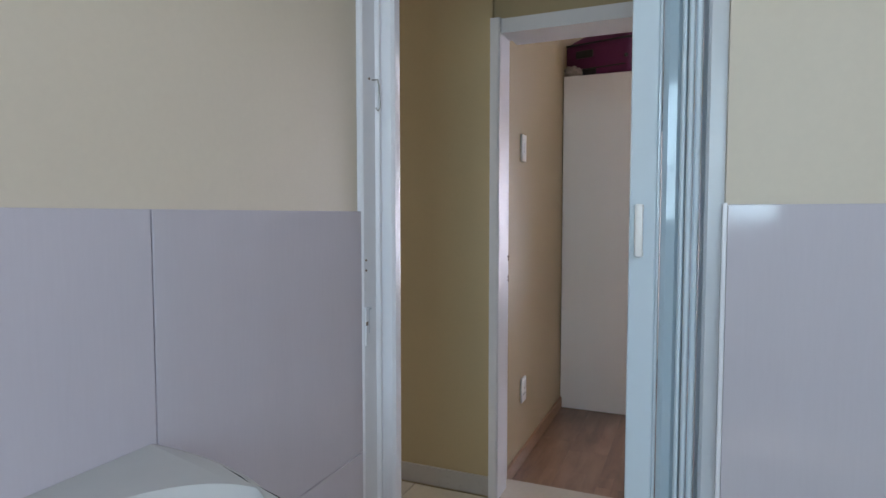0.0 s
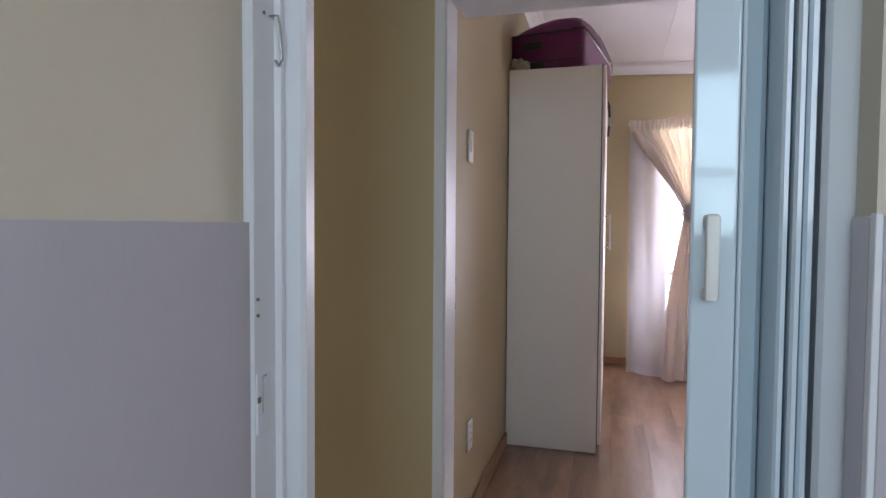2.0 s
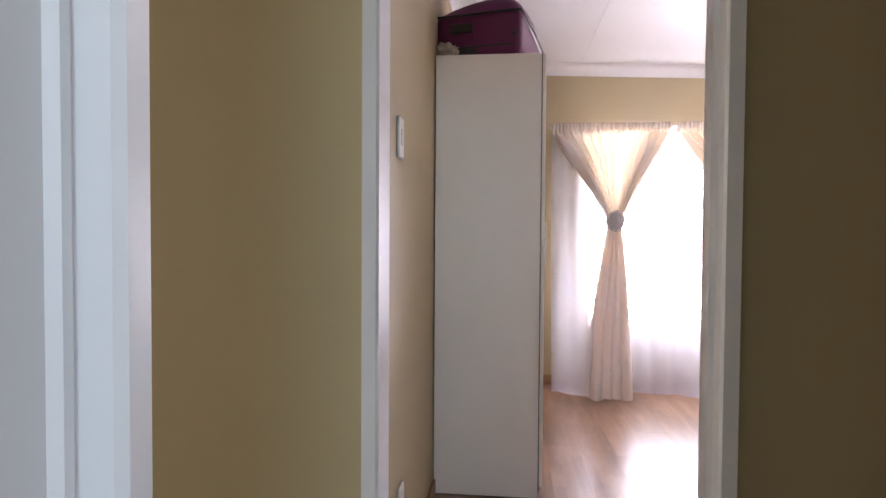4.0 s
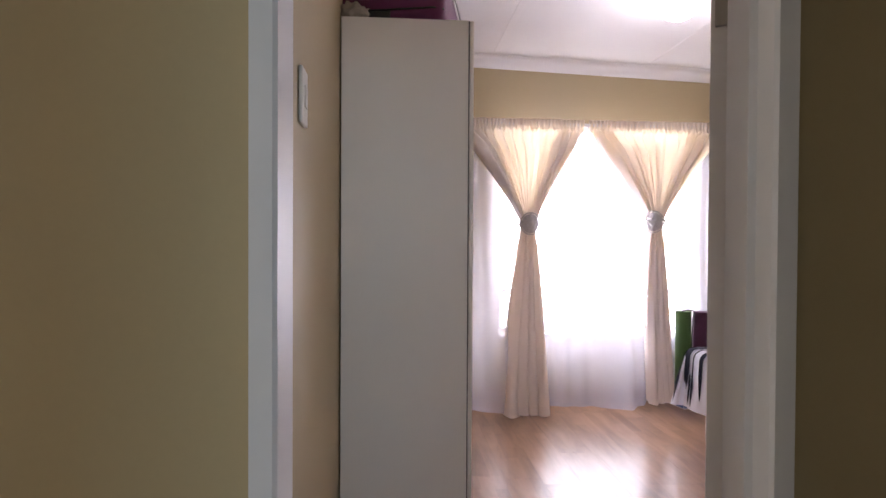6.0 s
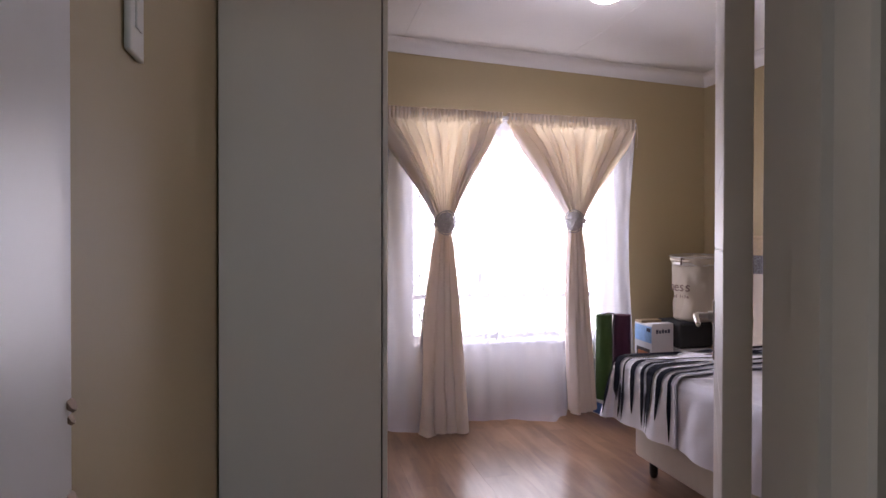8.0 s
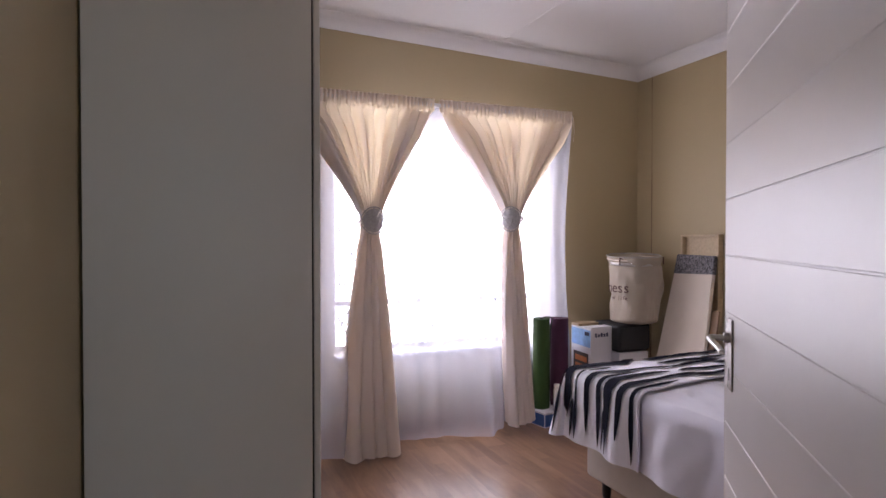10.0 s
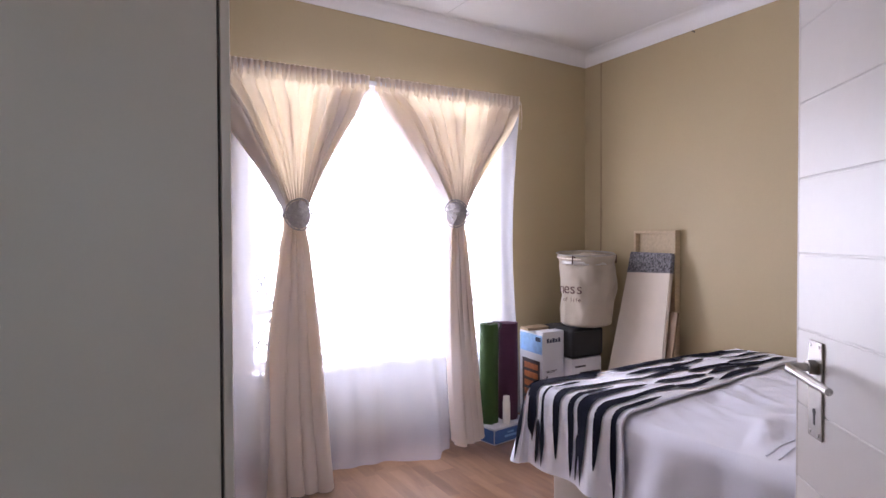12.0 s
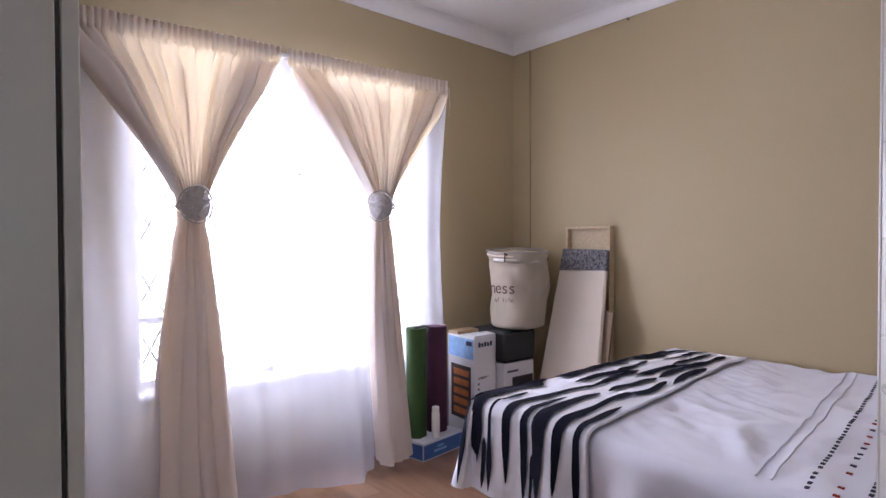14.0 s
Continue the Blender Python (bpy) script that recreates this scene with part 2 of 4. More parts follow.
def part(name, bm, mat, parent=None, label="", smooth=False, m=None):
    """One bmesh as one mesh object, under a thing or a part when parent is given."""
    me = bpy.data.meshes.new(name)
    bm.normal_update()
    bm.to_mesh(me)
    bm.free()
    for q in mat if isinstance(mat, (list, tuple)) else (mat,):
        me.materials.append(q)
    if smooth:
        me.polygons.foreach_set("use_smooth", [True] * len(me.polygons))
        if smooth is not True:
            me.set_sharp_from_angle(angle=radians(smooth))
    ob = new(name, me)
    if m is not None:
        ob.matrix_basis = m
    if parent is not None:
        ob.parent = parent
    if label:
        ob["label"] = label
    return ob


def thing(name, label, category, m=None, group="", kind=""):
    ob = new(name)
    ob.empty_display_size = 0.1
    if m is not None:
        ob.matrix_basis = m
    return tagged(ob, label, category, group, kind)


def add_box(bm, x0, x1, y0, y1, z0, z1, bevel=0.0, seg=2, mat=0):
    vs = [bm.verts.new((x, y, z)) for x in (x0, x1) for y in (y0, y1) for z in (z0, z1)]
    fs = [bm.faces.new([vs[i] for i in q]) for q in ((0, 1, 3, 2), (4, 6, 7, 5), (0, 4, 5, 1), (2, 3, 7, 6), (0, 2, 6, 4), (1, 5, 7, 3))]
    for f in fs:
        f.material_index = mat
    if bevel:
        es = list({e for f in fs for e in f.edges})
        bmesh.ops.bevel(bm, geom=es, offset=bevel, segments=seg, affect="EDGES", profile=0.5, material=-1)
    return bm


def box(x0, x1, y0, y1, z0, z1, bevel=0.0, seg=2):
    return add_box(bmesh.new(), x0, x1, y0, y1, z0, z1, bevel, seg)


def boxes(*rows, bevel=0.0):
    bm = bmesh.new()
    for r in rows:
        add_box(bm, *r, bevel)
    return bm


def prism(points, z0, z1):
    """A plan outline drawn up from z0 to z1."""
    bm = bmesh.new()
    lo, hi = [bm.verts.new((x, y, z0)) for x, y in points], [bm.verts.new((x, y, z1)) for x, y in points]
    n = len(points)
    for i in range(n):
        bm.faces.new((lo[i], lo[(i + 1) % n], hi[(i + 1) % n], hi[i]))
    bm.faces.new(lo[::-1])
    bm.faces.new(hi)
    bmesh.ops.recalc_face_normals(bm, faces=bm.faces[:])
    return bm


def tube(points, r, sides=10, cap=True):
    """A round bar along a list of points."""
    bm = bmesh.new()
    pts = [Vector(p) for p in points]
    rings = []
    for i, p in enumerate(pts):
        d = (pts[min(i + 1, len(pts) - 1)] - pts[max(i - 1, 0)]).normalized()
        q = d.to_track_quat("Z", "Y")
        rr = r[i] if isinstance(r, (list, tuple)) else r
        rings.append([bm.verts.new(p + q @ Vector((rr * math.cos(a), rr * math.sin(a), 0))) for a in (2 * math.pi * k / sides for k in range(sides))])
    for a, b in zip(rings, rings[1:]):
        for k in range(sides):
            bm.faces.new((a[k], a[(k + 1) % sides], b[(k + 1) % sides], b[k]))
    if cap:
        bm.faces.new(rings[0][::-1])
        bm.faces.new(rings[-1])
    bmesh.ops.recalc_face_normals(bm, faces=bm.faces[:])
    return bm


def turned(profile, sides=28):
    """A body of revolution about z from (radius, height) pairs."""
    bm = bmesh.new()
    rings = [[bm.verts.new((r * math.cos(2 * math.pi * k / sides), r * math.sin(2 * math.pi * k / sides), z)) for k in range(sides)] for r, z in profile]
    for a, b in zip(rings, rings[1:]):
        for k in range(sides):
            bm.faces.new((a[k], a[(k + 1) % sides], b[(k + 1) % sides], b[k]))
    if profile[0][0] > 1e-4:
        bm.faces.new(rings[0][::-1])
    if profile[-1][0] > 1e-4:
        bm.faces.new(rings[-1])
    bmesh.ops.remove_doubles(bm, verts=bm.verts[:], dist=1e-5)
    bmesh.ops.recalc_face_normals(bm, faces=bm.faces[:])
    return bm


def sheet(nu, nv, f, thick=0.0, uv=None):
    """A cloth-like grid: f(u, v) gives the place; thick adds a second side."""
    bm = bmesh.new()
    g = [[bm.verts.new(f(i / nu, j / nv)) for i in range(nu + 1)] for j in range(nv + 1)]
    lay = bm.loops.layers.uv.new("UVMap") if uv else None
    for j in range(nv):
        for i in range(nu):
            fc = bm.faces.new((g[j][i], g[j][i + 1], g[j + 1][i + 1], g[j + 1][i]))
            if lay:
                for lp, (a, b) in zip(fc.loops, ((i, j), (i + 1, j), (i + 1, j + 1), (i, j + 1))):
                    lp[lay].uv = uv(a / nu, b / nv)
    if thick:
        bm.normal_update()
        bmesh.ops.solidify(bm, geom=bm.faces[:], thickness=thick)
    return bm


def lerp(a, b, t):
    return a + (b - a) * t


def ease(t):
    t = max(0.0, min(1.0, t))
    return t * t * (3 - 2 * t)


def structure(name, bm, mat, label, category, smooth=False):
    return tagged(part(name, bm, mat, smooth=smooth), label, category, kind="structure")


# ---- the plan, in metres ----
CEIL = 2.525
TILE_X = 0.024            # face of the tiled bathroom wall
DOOR_Y0, DOOR_Y1 = 3.461, 3.66  # wall between bathroom and passage
HALL_Y, HALL_Y2, BED_Y = 4.56, 4.62, 4.775   # wall between passage and bedroom, not quite square
STEP = 0.07             # the tiled passage lies a little above the laminate
WIN_Y, EAST_X = 8.19, 3.35
BACK_Y, BATH_E = 0.5, 1.95
# passage drawn long to the west, unseen, so its fill lamp stands far off
HALL_W, HALL_E = -4.0, 2.4
TILT = 0.038            # the bedroom ceiling rises away from the bed wall


def sloped(bm):
    """Let a ceiling piece follow the ceiling's slight fall."""
    for v in bm.verts:
        v.co.z += TILT * (EAST_X - v.co.x)
    return bm


# ---- walls ----
structure("wall_bedroom_west", box(-0.2, 0.0, BED_Y, WIN_Y + 0.22, 0, CEIL + 0.16), M_WALL, "tan painted plaster wall beside the wardrobe", "wall")
structure("wall_bedroom_east", box(EAST_X, EAST_X + 0.2, HALL_Y2, WIN_Y + 0.22, 0, CEIL + 0.16), M_WALL, "tan painted plaster wall behind the bed", "wall")
WX0, WX1, WZ0, WZ1 = 1.0, 2.56, 0.49, 2.03
structure("wall_bedroom_window", boxes((0.0, WX0, WIN_Y, WIN_Y + 0.22, 0, CEIL + 0.16), (WX1, EAST_X, WIN_Y, WIN_Y + 0.22, 0, CEIL + 0.16), (WX0, WX1, WIN_Y, WIN_Y + 0.22, 0, WZ0), (WX0, WX1, WIN_Y, WIN_Y + 0.22, WZ1, CEIL + 0.16)), M_WALL, "tan painted plaster wall with a wide window", "wall")
BD0, BD1, BDH = 0.008, 0.852, 1.99   # bedroom door frame, outer
structure("wall_passage_bedroom", boxes((HALL_W, BD0 + 0.009, HALL_Y, BED_Y, 0, CEIL + 0.16), (BD1 + 0.009, EAST_X, HALL_Y2, BED_Y, 0, CEIL + 0.16), (BD0 + 0.009, BD1 + 0.009, HALL_Y + 0.02, BED_Y, BDH, CEIL + 0.16)), M_WALL, "tan painted passage wall with the bedroom doorway", "wall")
BT0, BT1, BTH = 0.013, 0.816, 2.06
structure("wall_bathroom_door", boxes((BT1, HALL_E, DOOR_Y0 + 0.01, DOOR_Y1, 0, CEIL + 0.16), (HALL_W, -0.1, DOOR_Y0, DOOR_Y1, 0, CEIL + 0.16), (-0.1, BT1, 3.532, DOOR_Y1, BTH, CEIL + 0.16), (-0.1, BT0, 3.532, DOOR_Y1, 0, BTH)), M_CREAM, "cream painted plaster wall with the bathroom doorway", "wall")
structure("wall_bathroom_west", box(-0.1, TILE_X - 0.01, BACK_Y - 0.1, 3.532, 0, CEIL + 0.16), M_CREAM, "cream painted plaster above pale wall tiles", "wall")
# the opening for the side lamp is unseen and assumed
structure("wall_bathroom_east", boxes((BATH_E, BATH_E + 0.1, BACK_Y - 0.1, 1.4, 0, CEIL + 0.16), (BATH_E, BATH_E + 0.1, 2.3, DOOR_Y0, 0, CEIL + 0.16), (BATH_E, BATH_E + 0.1, 1.4, 2.3, 0, 1.25), (BATH_E, BATH_E + 0.1, 1.4, 2.3, 2.15, CEIL + 0.16)), M_CREAM, "cream painted bathroom wall", "wall")
BWX0, BWX1, BWZ0, BWZ1 = 0.40, 1.25, 1.16, 2.15
structure("wall_bathroom_back", boxes((TILE_X - 0.01, BWX0, BACK_Y - 0.1, BACK_Y, 0, CEIL + 0.16), (BWX1, BATH_E, BACK_Y - 0.1, BACK_Y, 0, CEIL + 0.16), (BWX0, BWX1, BACK_Y - 0.1, BACK_Y, 0, BWZ0), (BWX0, BWX1, BACK_Y - 0.1, BACK_Y, BWZ1, CEIL + 0.16)), M_CREAM, "cream painted bathroom wall with a window", "wall")
# opening added out of view to hold the passage fill lamp
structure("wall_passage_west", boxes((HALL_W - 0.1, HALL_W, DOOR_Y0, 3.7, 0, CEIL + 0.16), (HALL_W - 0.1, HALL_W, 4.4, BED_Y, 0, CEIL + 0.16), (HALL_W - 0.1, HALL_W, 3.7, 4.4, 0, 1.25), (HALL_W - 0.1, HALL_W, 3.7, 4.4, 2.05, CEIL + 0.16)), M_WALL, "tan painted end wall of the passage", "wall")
structure("wall_passage_east", box(HALL_E, HALL_E + 0.1, DOOR_Y0, HALL_Y2, 0, CEIL + 0.16), M_WALL, "tan painted end wall of the passage", "wall")
structure("ceiling", sloped(box(HALL_W - 0.1, EAST_X + 0.2, BACK_Y - 0.1, WIN_Y + 0.22, CEIL, CEIL + 0.2)), M_CEIL, "flat white painted ceiling", "ceiling")
strips = bmesh.new()
for x in (0.95, 2.15):
    add_box(strips, x - 0.02, x + 0.02, BED_Y + 0.06, WIN_Y - 0.06, CEIL - 0.003, CEIL, 0.001, 1)
structure("trim_ceiling_joint", sloped(strips), M_CEIL, "white cover strips over the ceiling board joints", "trim")

# coved cornice round the bedroom: mitred sweep of one section
COVE = [(0.0, 0.0), (0.0, -0.085), (0.006, -0.085), (0.008, -0.074), (0.018, -0.048), (0.036, -0.026), (0.062, -0.011), (0.078, -0.008), (0.085, 0.0)]


def cornice(x0, x1, y0, y1, z):
    bm = bmesh.new()
    rings = []
    for cx, cy, sx, sy in ((x0, y0, 1, 1), (x1, y0, -1, 1), (x1, y1, -1, -1), (x0, y1, 1, -1)):
        rings.append([bm.verts.new((cx + sx * d, cy + sy * d, z + h)) for d, h in COVE])
    n = len(COVE)
    for i in range(4):
        a, b = rings[i], rings[(i + 1) % 4]
        for k in range(n):
            bm.faces.new((a[k], b[k], b[(k + 1) % n], a[(k + 1) % n]))
    bmesh.ops.recalc_face_normals(bm, faces=bm.faces[:])
    return bm


structure("trim_cornice", sloped(cornice(0.001, EAST_X - 0.001, BED_Y + 0.001, WIN_Y - 0.001, CEIL - 0.001)), M_CEIL, "white coved plaster cornice round the bedroom", "trim", smooth=40)
skirt = boxes((0.001, 0.016, 4.80, 5.998, 0.004, 0.075), (0.001, 0.016, 7.51, WIN_Y - 0.016, 0.004, 0.075), (0.001, EAST_X - 0.001, WIN_Y - 0.016, WIN_Y - 0.001, 0.004, 0.075), (EAST_X - 0.016, EAST_X - 0.001, BED_Y + 0.016, WIN_Y - 0.016, 0.004, 0.075), (1.0, EAST_X - 0.001, BED_Y + 0.001, BED_Y + 0.016, 0.004, 0.075), bevel=0.004)
structure("baseboard_bedroom", skirt, M_SKIRT, "brown timber skirting along the bedroom walls", "baseboard")
skirt = boxes((HALL_W, BD0 + 0.008, HALL_Y - 0.012, HALL_Y - 0.001, STEP + 0.002, STEP + 0.082), (BD1 + 0.01, HALL_E, HALL_Y2 - 0.012, HALL_Y2 - 0.001, STEP + 0.002, STEP + 0.082), bevel=0.003)
structure("baseboard_passage", skirt, M_GREYSKIRT, "grey tile skirting along the passage wall", "baseboard")

floor = structure("floor", box(HALL_W - 0.1, EAST_X + 0.2, BACK_Y - 0.1, WIN_Y + 0.22, -0.15, -0.006), M_GROUT, "floor slab under tiles and laminate", "floor")
structure("ground", box(-60, 60, -60, 80, -0.5, -0.16), material("dry_ground", (0.28, 0.24, 0.17), 0.95, 0.2, 0.6, 12, 0.5), "dry sandy ground outside", "ground")

# ---- door frames ----


def steel_jamb(name, points, h, parent):
    return part(name, prism(points, 0, h), M_TRIM, parent)


frame_bath = thing("door_1", "white enamelled steel bathroom door frame with worn paint", "door frame", pose(0.018, -0.018, 0), kind="structure")
steel_jamb("jamb", [(-0.004, 3.552), (0.006, 3.5525), (0.010, 3.558), (0.0125, 3.612), (0.021, 3.618), (0.022, 3.626), (0.018, 3.632), (0.044, 3.637), (0.051, 3.645), (0.051, 3.672), (-0.004, 3.672)], BTH, frame_bath)
steel_jamb("jamb", [(0.798, 3.545), (0.798, 3.672), (0.757, 3.672), (0.757, 3.606), (0.766, 3.60), (0.766, 3.575), (0.764, 3.551), (0.770, 3.545)], BTH, frame_bath)
part("head", boxes((0.0515, 0.757, 3.555, 3.61, 2.02, BTH - 0.001), (0.0515, 0.757, 3.61, 3.67, 2.035, BTH - 0.001), bevel=0.004), M_TRIM, frame_bath)
strike = part("strike_plate", boxes((0.010, 0.0142, 3.560, 3.594, 0.905, 1.0), bevel=0.001), M_TRIM, frame_bath, "painted-over steel strike plate")
# thin grey lines put the shade at the white recess's edge into colour
part("recess", boxes((0.0125, 0.0152, 3.572, 3.5735, 0.935, 0.995), (0.0125, 0.0152, 3.572, 3.584, 0.993, 0.9955), bevel=0.0004), M_SEAM_RECESS, strike, "grey lines standing for shade at the edge of the painted latch recess")
part("slot", box(0.0125, 0.0152, 3.560, 3.5675, 0.955, 0.964), M_RUST, strike, "rusty latch slot")
for z in (1.09, 1.115):
    part("screw", tube([(0.009, 3.565, z), (0.0135, 3.565, z)], 0.0026, 8), M_RUST, frame_bath, "rusty screw head")
part("hook", tube([(0.010, 3.600, 1.556), (0.026, 3.602, 1.556), (0.028, 3.605, 1.54), (0.028, 3.610, 1.49), (0.022, 3.612, 1.482), (0.016, 3.610, 1.49)], 0.002, 8), M_STEEL, frame_bath, "bent wire hook")
part("screw", tube([(0.009, 3.585, 1.556), (0.0135, 3.585, 1.556)], 0.003, 8), M_RUST, frame_bath, "rusty screw head")

frame_bed = thing("door_2", "white enamelled steel bedroom door frame, paint chipped at the latch", "door frame", pose(0.009, -0.002, 0), kind="structure")
steel_jamb("jamb", [(BD0, 4.532), (0.040, 4.532), (0.046, 4.538), (0.046, 4.66), (0.022, 4.668), (0.020, 4.757), (BD0 + 0.003, 4.776), (BD0, 4.774)], BDH, frame_bed)
steel_jamb("jamb", [(BD1, 4.606), (BD1, 4.774), (0.827, 4.774), (0.825, 4.704), (0.800, 4.70), (0.800, 4.66), (0.812, 4.655), (0.812, 4.612), (0.818, 4.606)], BDH, frame_bed)
part("head", boxes((0.0465, 0.80, 4.548, 4.66, 1.932, BDH - 0.001), (0.0465, 0.80, 4.661, 4.774, 1.945, BDH - 0.001), bevel=0.003), M_TRIM, frame_bed)
for z, r in ((0.945, 0.006), (0.96, 0.008), (1.035, 0.006), (1.05, 0.009)):
    part("chip", tube([(0.019, 4.752, z), (0.0222, 4.752, z + 0.002)], r, 7), M_RUST, frame_bed, "chipped paint patch at the latch")

# ---- folding bathroom door, pushed back to its jamb ----
fold = thing("folding_door", "glossy white plastic concertina door folded back in the bathroom doorway", "folding door", pose(0.017, -0.020, 0))
part("lead_post", box(-0.052, 0.0, 0.0, 0.022, STEP + 0.012, 2.02, 0.004, 3), M_PVC, fold, m=pose(0.6785, 3.552, 0, 0, 0, -4.2))
part("edge_strip", box(0.679, 0.6835, 3.5505, 3.60, STEP + 0.012, 2.02, 0.0015, 1), M_PVC, fold)
for fx, w, a in ((0.6842, 0.0340, 3.606), (0.7195, 0.0100, 3.538), (0.7315, 0.0100, 3.530), (0.7435, 0.0115, 3.536)):
    part("fold_panel", prism([(fx, a), (fx + w * 0.3, a - 0.004), (fx + w * 0.8, a - 0.003), (fx + w, a + 0.003), (fx + w, 3.64), (fx, 3.64)], STEP + 0.012, 2.015), M_PVC, fold)
    part("seam", box(fx + w + 0.0002, fx + w + 0.0012, a + 0.008, a + 0.03, STEP + 0.012, 2.015), M_SEAM_RECESS, fold, "grey flexible hinge seam")
part("pull_handle", boxes((0.640, 0.656, 3.524, 3.535, 1.143, 1.247), (0.640, 0.656, 3.526, 3.556, 1.143, 1.158), (0.640, 0.656, 3.526, 3.556, 1.232, 1.247), bevel=0.0045), M_WHITEPL, fold, "white plastic pull handle", smooth=35)

# ---- switch and socket on the bedroom wall ----


def wall_plate(name, label, y, z, h, w, rockers):
    ob = thing(name, label, name.replace("_", " "), pose(0, y, z))
    part("plate", box(0.001, 0.011, -w / 2, w / 2, -h / 2, h / 2, 0.004, 3), M_WHITEPL, ob, smooth=35)
    for dz, hh in rockers:
        part("rocker", box(0.011, 0.0145, -w * 0.2, w * 0.2, dz - hh / 2, dz + hh / 2, 0.0015), M_WHITEPL, ob)
    return ob


wall_plate("light_switch", "white plastic light switch on the tan wall", 5.075, 1.545, 0.128, 0.075, ((0.0, 0.05),))
sk = wall_plate("wall_socket", "white plastic wall socket low on the tan wall", 5.105, 0.365, 0.12, 0.075, ((0.04, 0.018),))
for dy, dz in ((-0.012, -0.02), (0.012, -0.02), (0, 0.008)):
    part("hole", tube([(0.0105, dy, dz), (0.0117, dy, dz)], 0.0045, 10), M_BLACK, sk, "round pin hole")

# ---- wardrobe ----
ward = thing("wardrobe", "tall white melamine wardrobe with three doors and steel bar handles", "wardrobe", pose(0.006, 6.0, 0.006))
WL, WD, WH = 1.5, 0.490, 2.07
part("side_panel", box(0, WD, 0, 0.016, 0, WH, 0.001, 1), M_MELAMINE, ward)
part("side_panel", box(0, WD, WL - 0.016, WL, 0, WH, 0.001, 1), M_MELAMINE, ward)
part("top", box(0, WD, 0.0165, WL - 0.0165, WH - 0.016, WH - 0.001), M_MELAMINE, ward)
part("back", box(0, 0.004, 0.0165, WL - 0.0165, 0.02, WH - 0.017), M_MELAMINE, ward)
part("plinth", box(WD - 0.05, WD - 0.034, 0.0165, WL - 0.0165, 0, 0.07), M_MELAMINE, ward)
# near-black strip stands in for the shade in the gap behind the doors
part("gap_shade_strip", box(WD, WD + 0.004, 0.002, WL - 0.002, 0.03, WH - 0.002), M_GAP_SHADE, ward, "dark strip standing in for the shaded gap behind the doors")
for i in range(3):
    y0 = i * WL / 3
    d = part("door", box(WD + 0.005, WD + 0.021, y0 + 0.0015, y0 + WL / 3 - 0.0015, 0.05, WH - 0.002, 0.0012, 1), M_MELAMINE, ward)
    hy = y0 + (WL / 3 - 0.045 if i != 1 else 0.045)
    part("handle", tube([(WD + 0.052, hy, 1.08), (WD + 0.052, hy, 1.30)], 0.006, 12), M_CHROME, d, "steel bar handle", smooth=40)
    for z in (1.095, 1.285):
        part("standoff", tube([(WD + 0.0205, hy, z), (WD + 0.052, hy, z)], 0.004, 10), M_CHROME, d, smooth=40)

# ---- window, sheer and curtains ----
win = thing("window_1", "white steel window with diamond burglar bars, blown out by daylight", "window", kind="structure")
fy = WIN_Y + 0.12
part("window_frame", boxes((WX0, WX1, fy, fy + 0.04, WZ0 + 0.012, WZ0 + 0.05), (WX0, WX1, fy, fy + 0.04, WZ1 - 0.04, WZ1), (WX0, WX0 + 0.04, fy, fy + 0.04, WZ0 + 0.05, WZ1 - 0.04), (WX1 - 0.04, WX1, fy, fy + 0.04, WZ0 + 0.05, WZ1 - 0.04), (WX0 + 0.04, WX1 - 0.04, fy, fy + 0.04, 0.80, 0.835), (1.52, 1.555, fy, fy + 0.04, 0.835, WZ1 - 0.04), (2.02, 2.055, fy, fy + 0.04, 0.835, WZ1 - 0.04), bevel=0.004), M_TRIM, win)
part("window_sill", box(WX0 + 0.001, WX1 - 0.001, WIN_Y - 0.03, fy - 0.001, WZ0 - 0.012, WZ0 + 0.011, 0.004), M_TRIM, win)
bars = bmesh.new()
for k in range(-4, 13):
    for s in (1, -1):
        a = WX0 + 0.15 * k
        p0, p1 = (a, WZ0 + 0.05), (a + s * 0.75, WZ1 - 0.05)
        if s < 0:
            p0, p1 = (a + 0.75, WZ0 + 0.05), (a, WZ1 - 0.05)
        t0 = max(0, min(1, (WX0 + 0.04 - p0[0]) / (p1[0] - p0[0]))) if s > 0 else max(0, min(1, (WX1 - 0.04 - p0[0]) / (p1[0] - p0[0])))
        t1 = min(1, max(0, (WX1 - 0.04 - p0[0]) / (p1[0] - p0[0]))) if s > 0 else min(1, max(0, (WX0 + 0.04 - p0[0]) / (p1[0] - p0[0])))
        if t1 - t0 < 0.05:
            continue
        q0 = (lerp(p0[0], p1[0], t0), fy - 0.02 + 0.004 * s, lerp(p0[1], p1[1], t0))
        q1 = (lerp(p0[0], p1[0], t1), fy - 0.02 + 0.004 * s, lerp(p0[1], p1[1], t1))
        b2 = tube([q0, q1], 0.005, 6)
        me = bpy.data.meshes.new("bar")
        b2.to_mesh(me)
        b2.free()
        bars.from_mesh(me)
part("burglar_bars", bars, M_BARS, win, "crossed diamond burglar bars")
part("latch", tube([(1.654, fy - 0.045, WZ0 + 0.0115), (1.654, fy - 0.045, WZ0 + 0.03), (1.60, fy - 0.045, WZ0 + 0.038)], 0.010, 8), M_BLACK, win, "dark window stay knob", smooth=40)
part("stay", tube([(1.654, fy - 0.045, WZ0 + 0.03), (1.665, fy - 0.04, WZ0 + 0.11), (1.70, fy - 0.03, WZ0 + 0.17)], 0.005, 8), M_BLACK, win, "bent steel window stay", smooth=40)
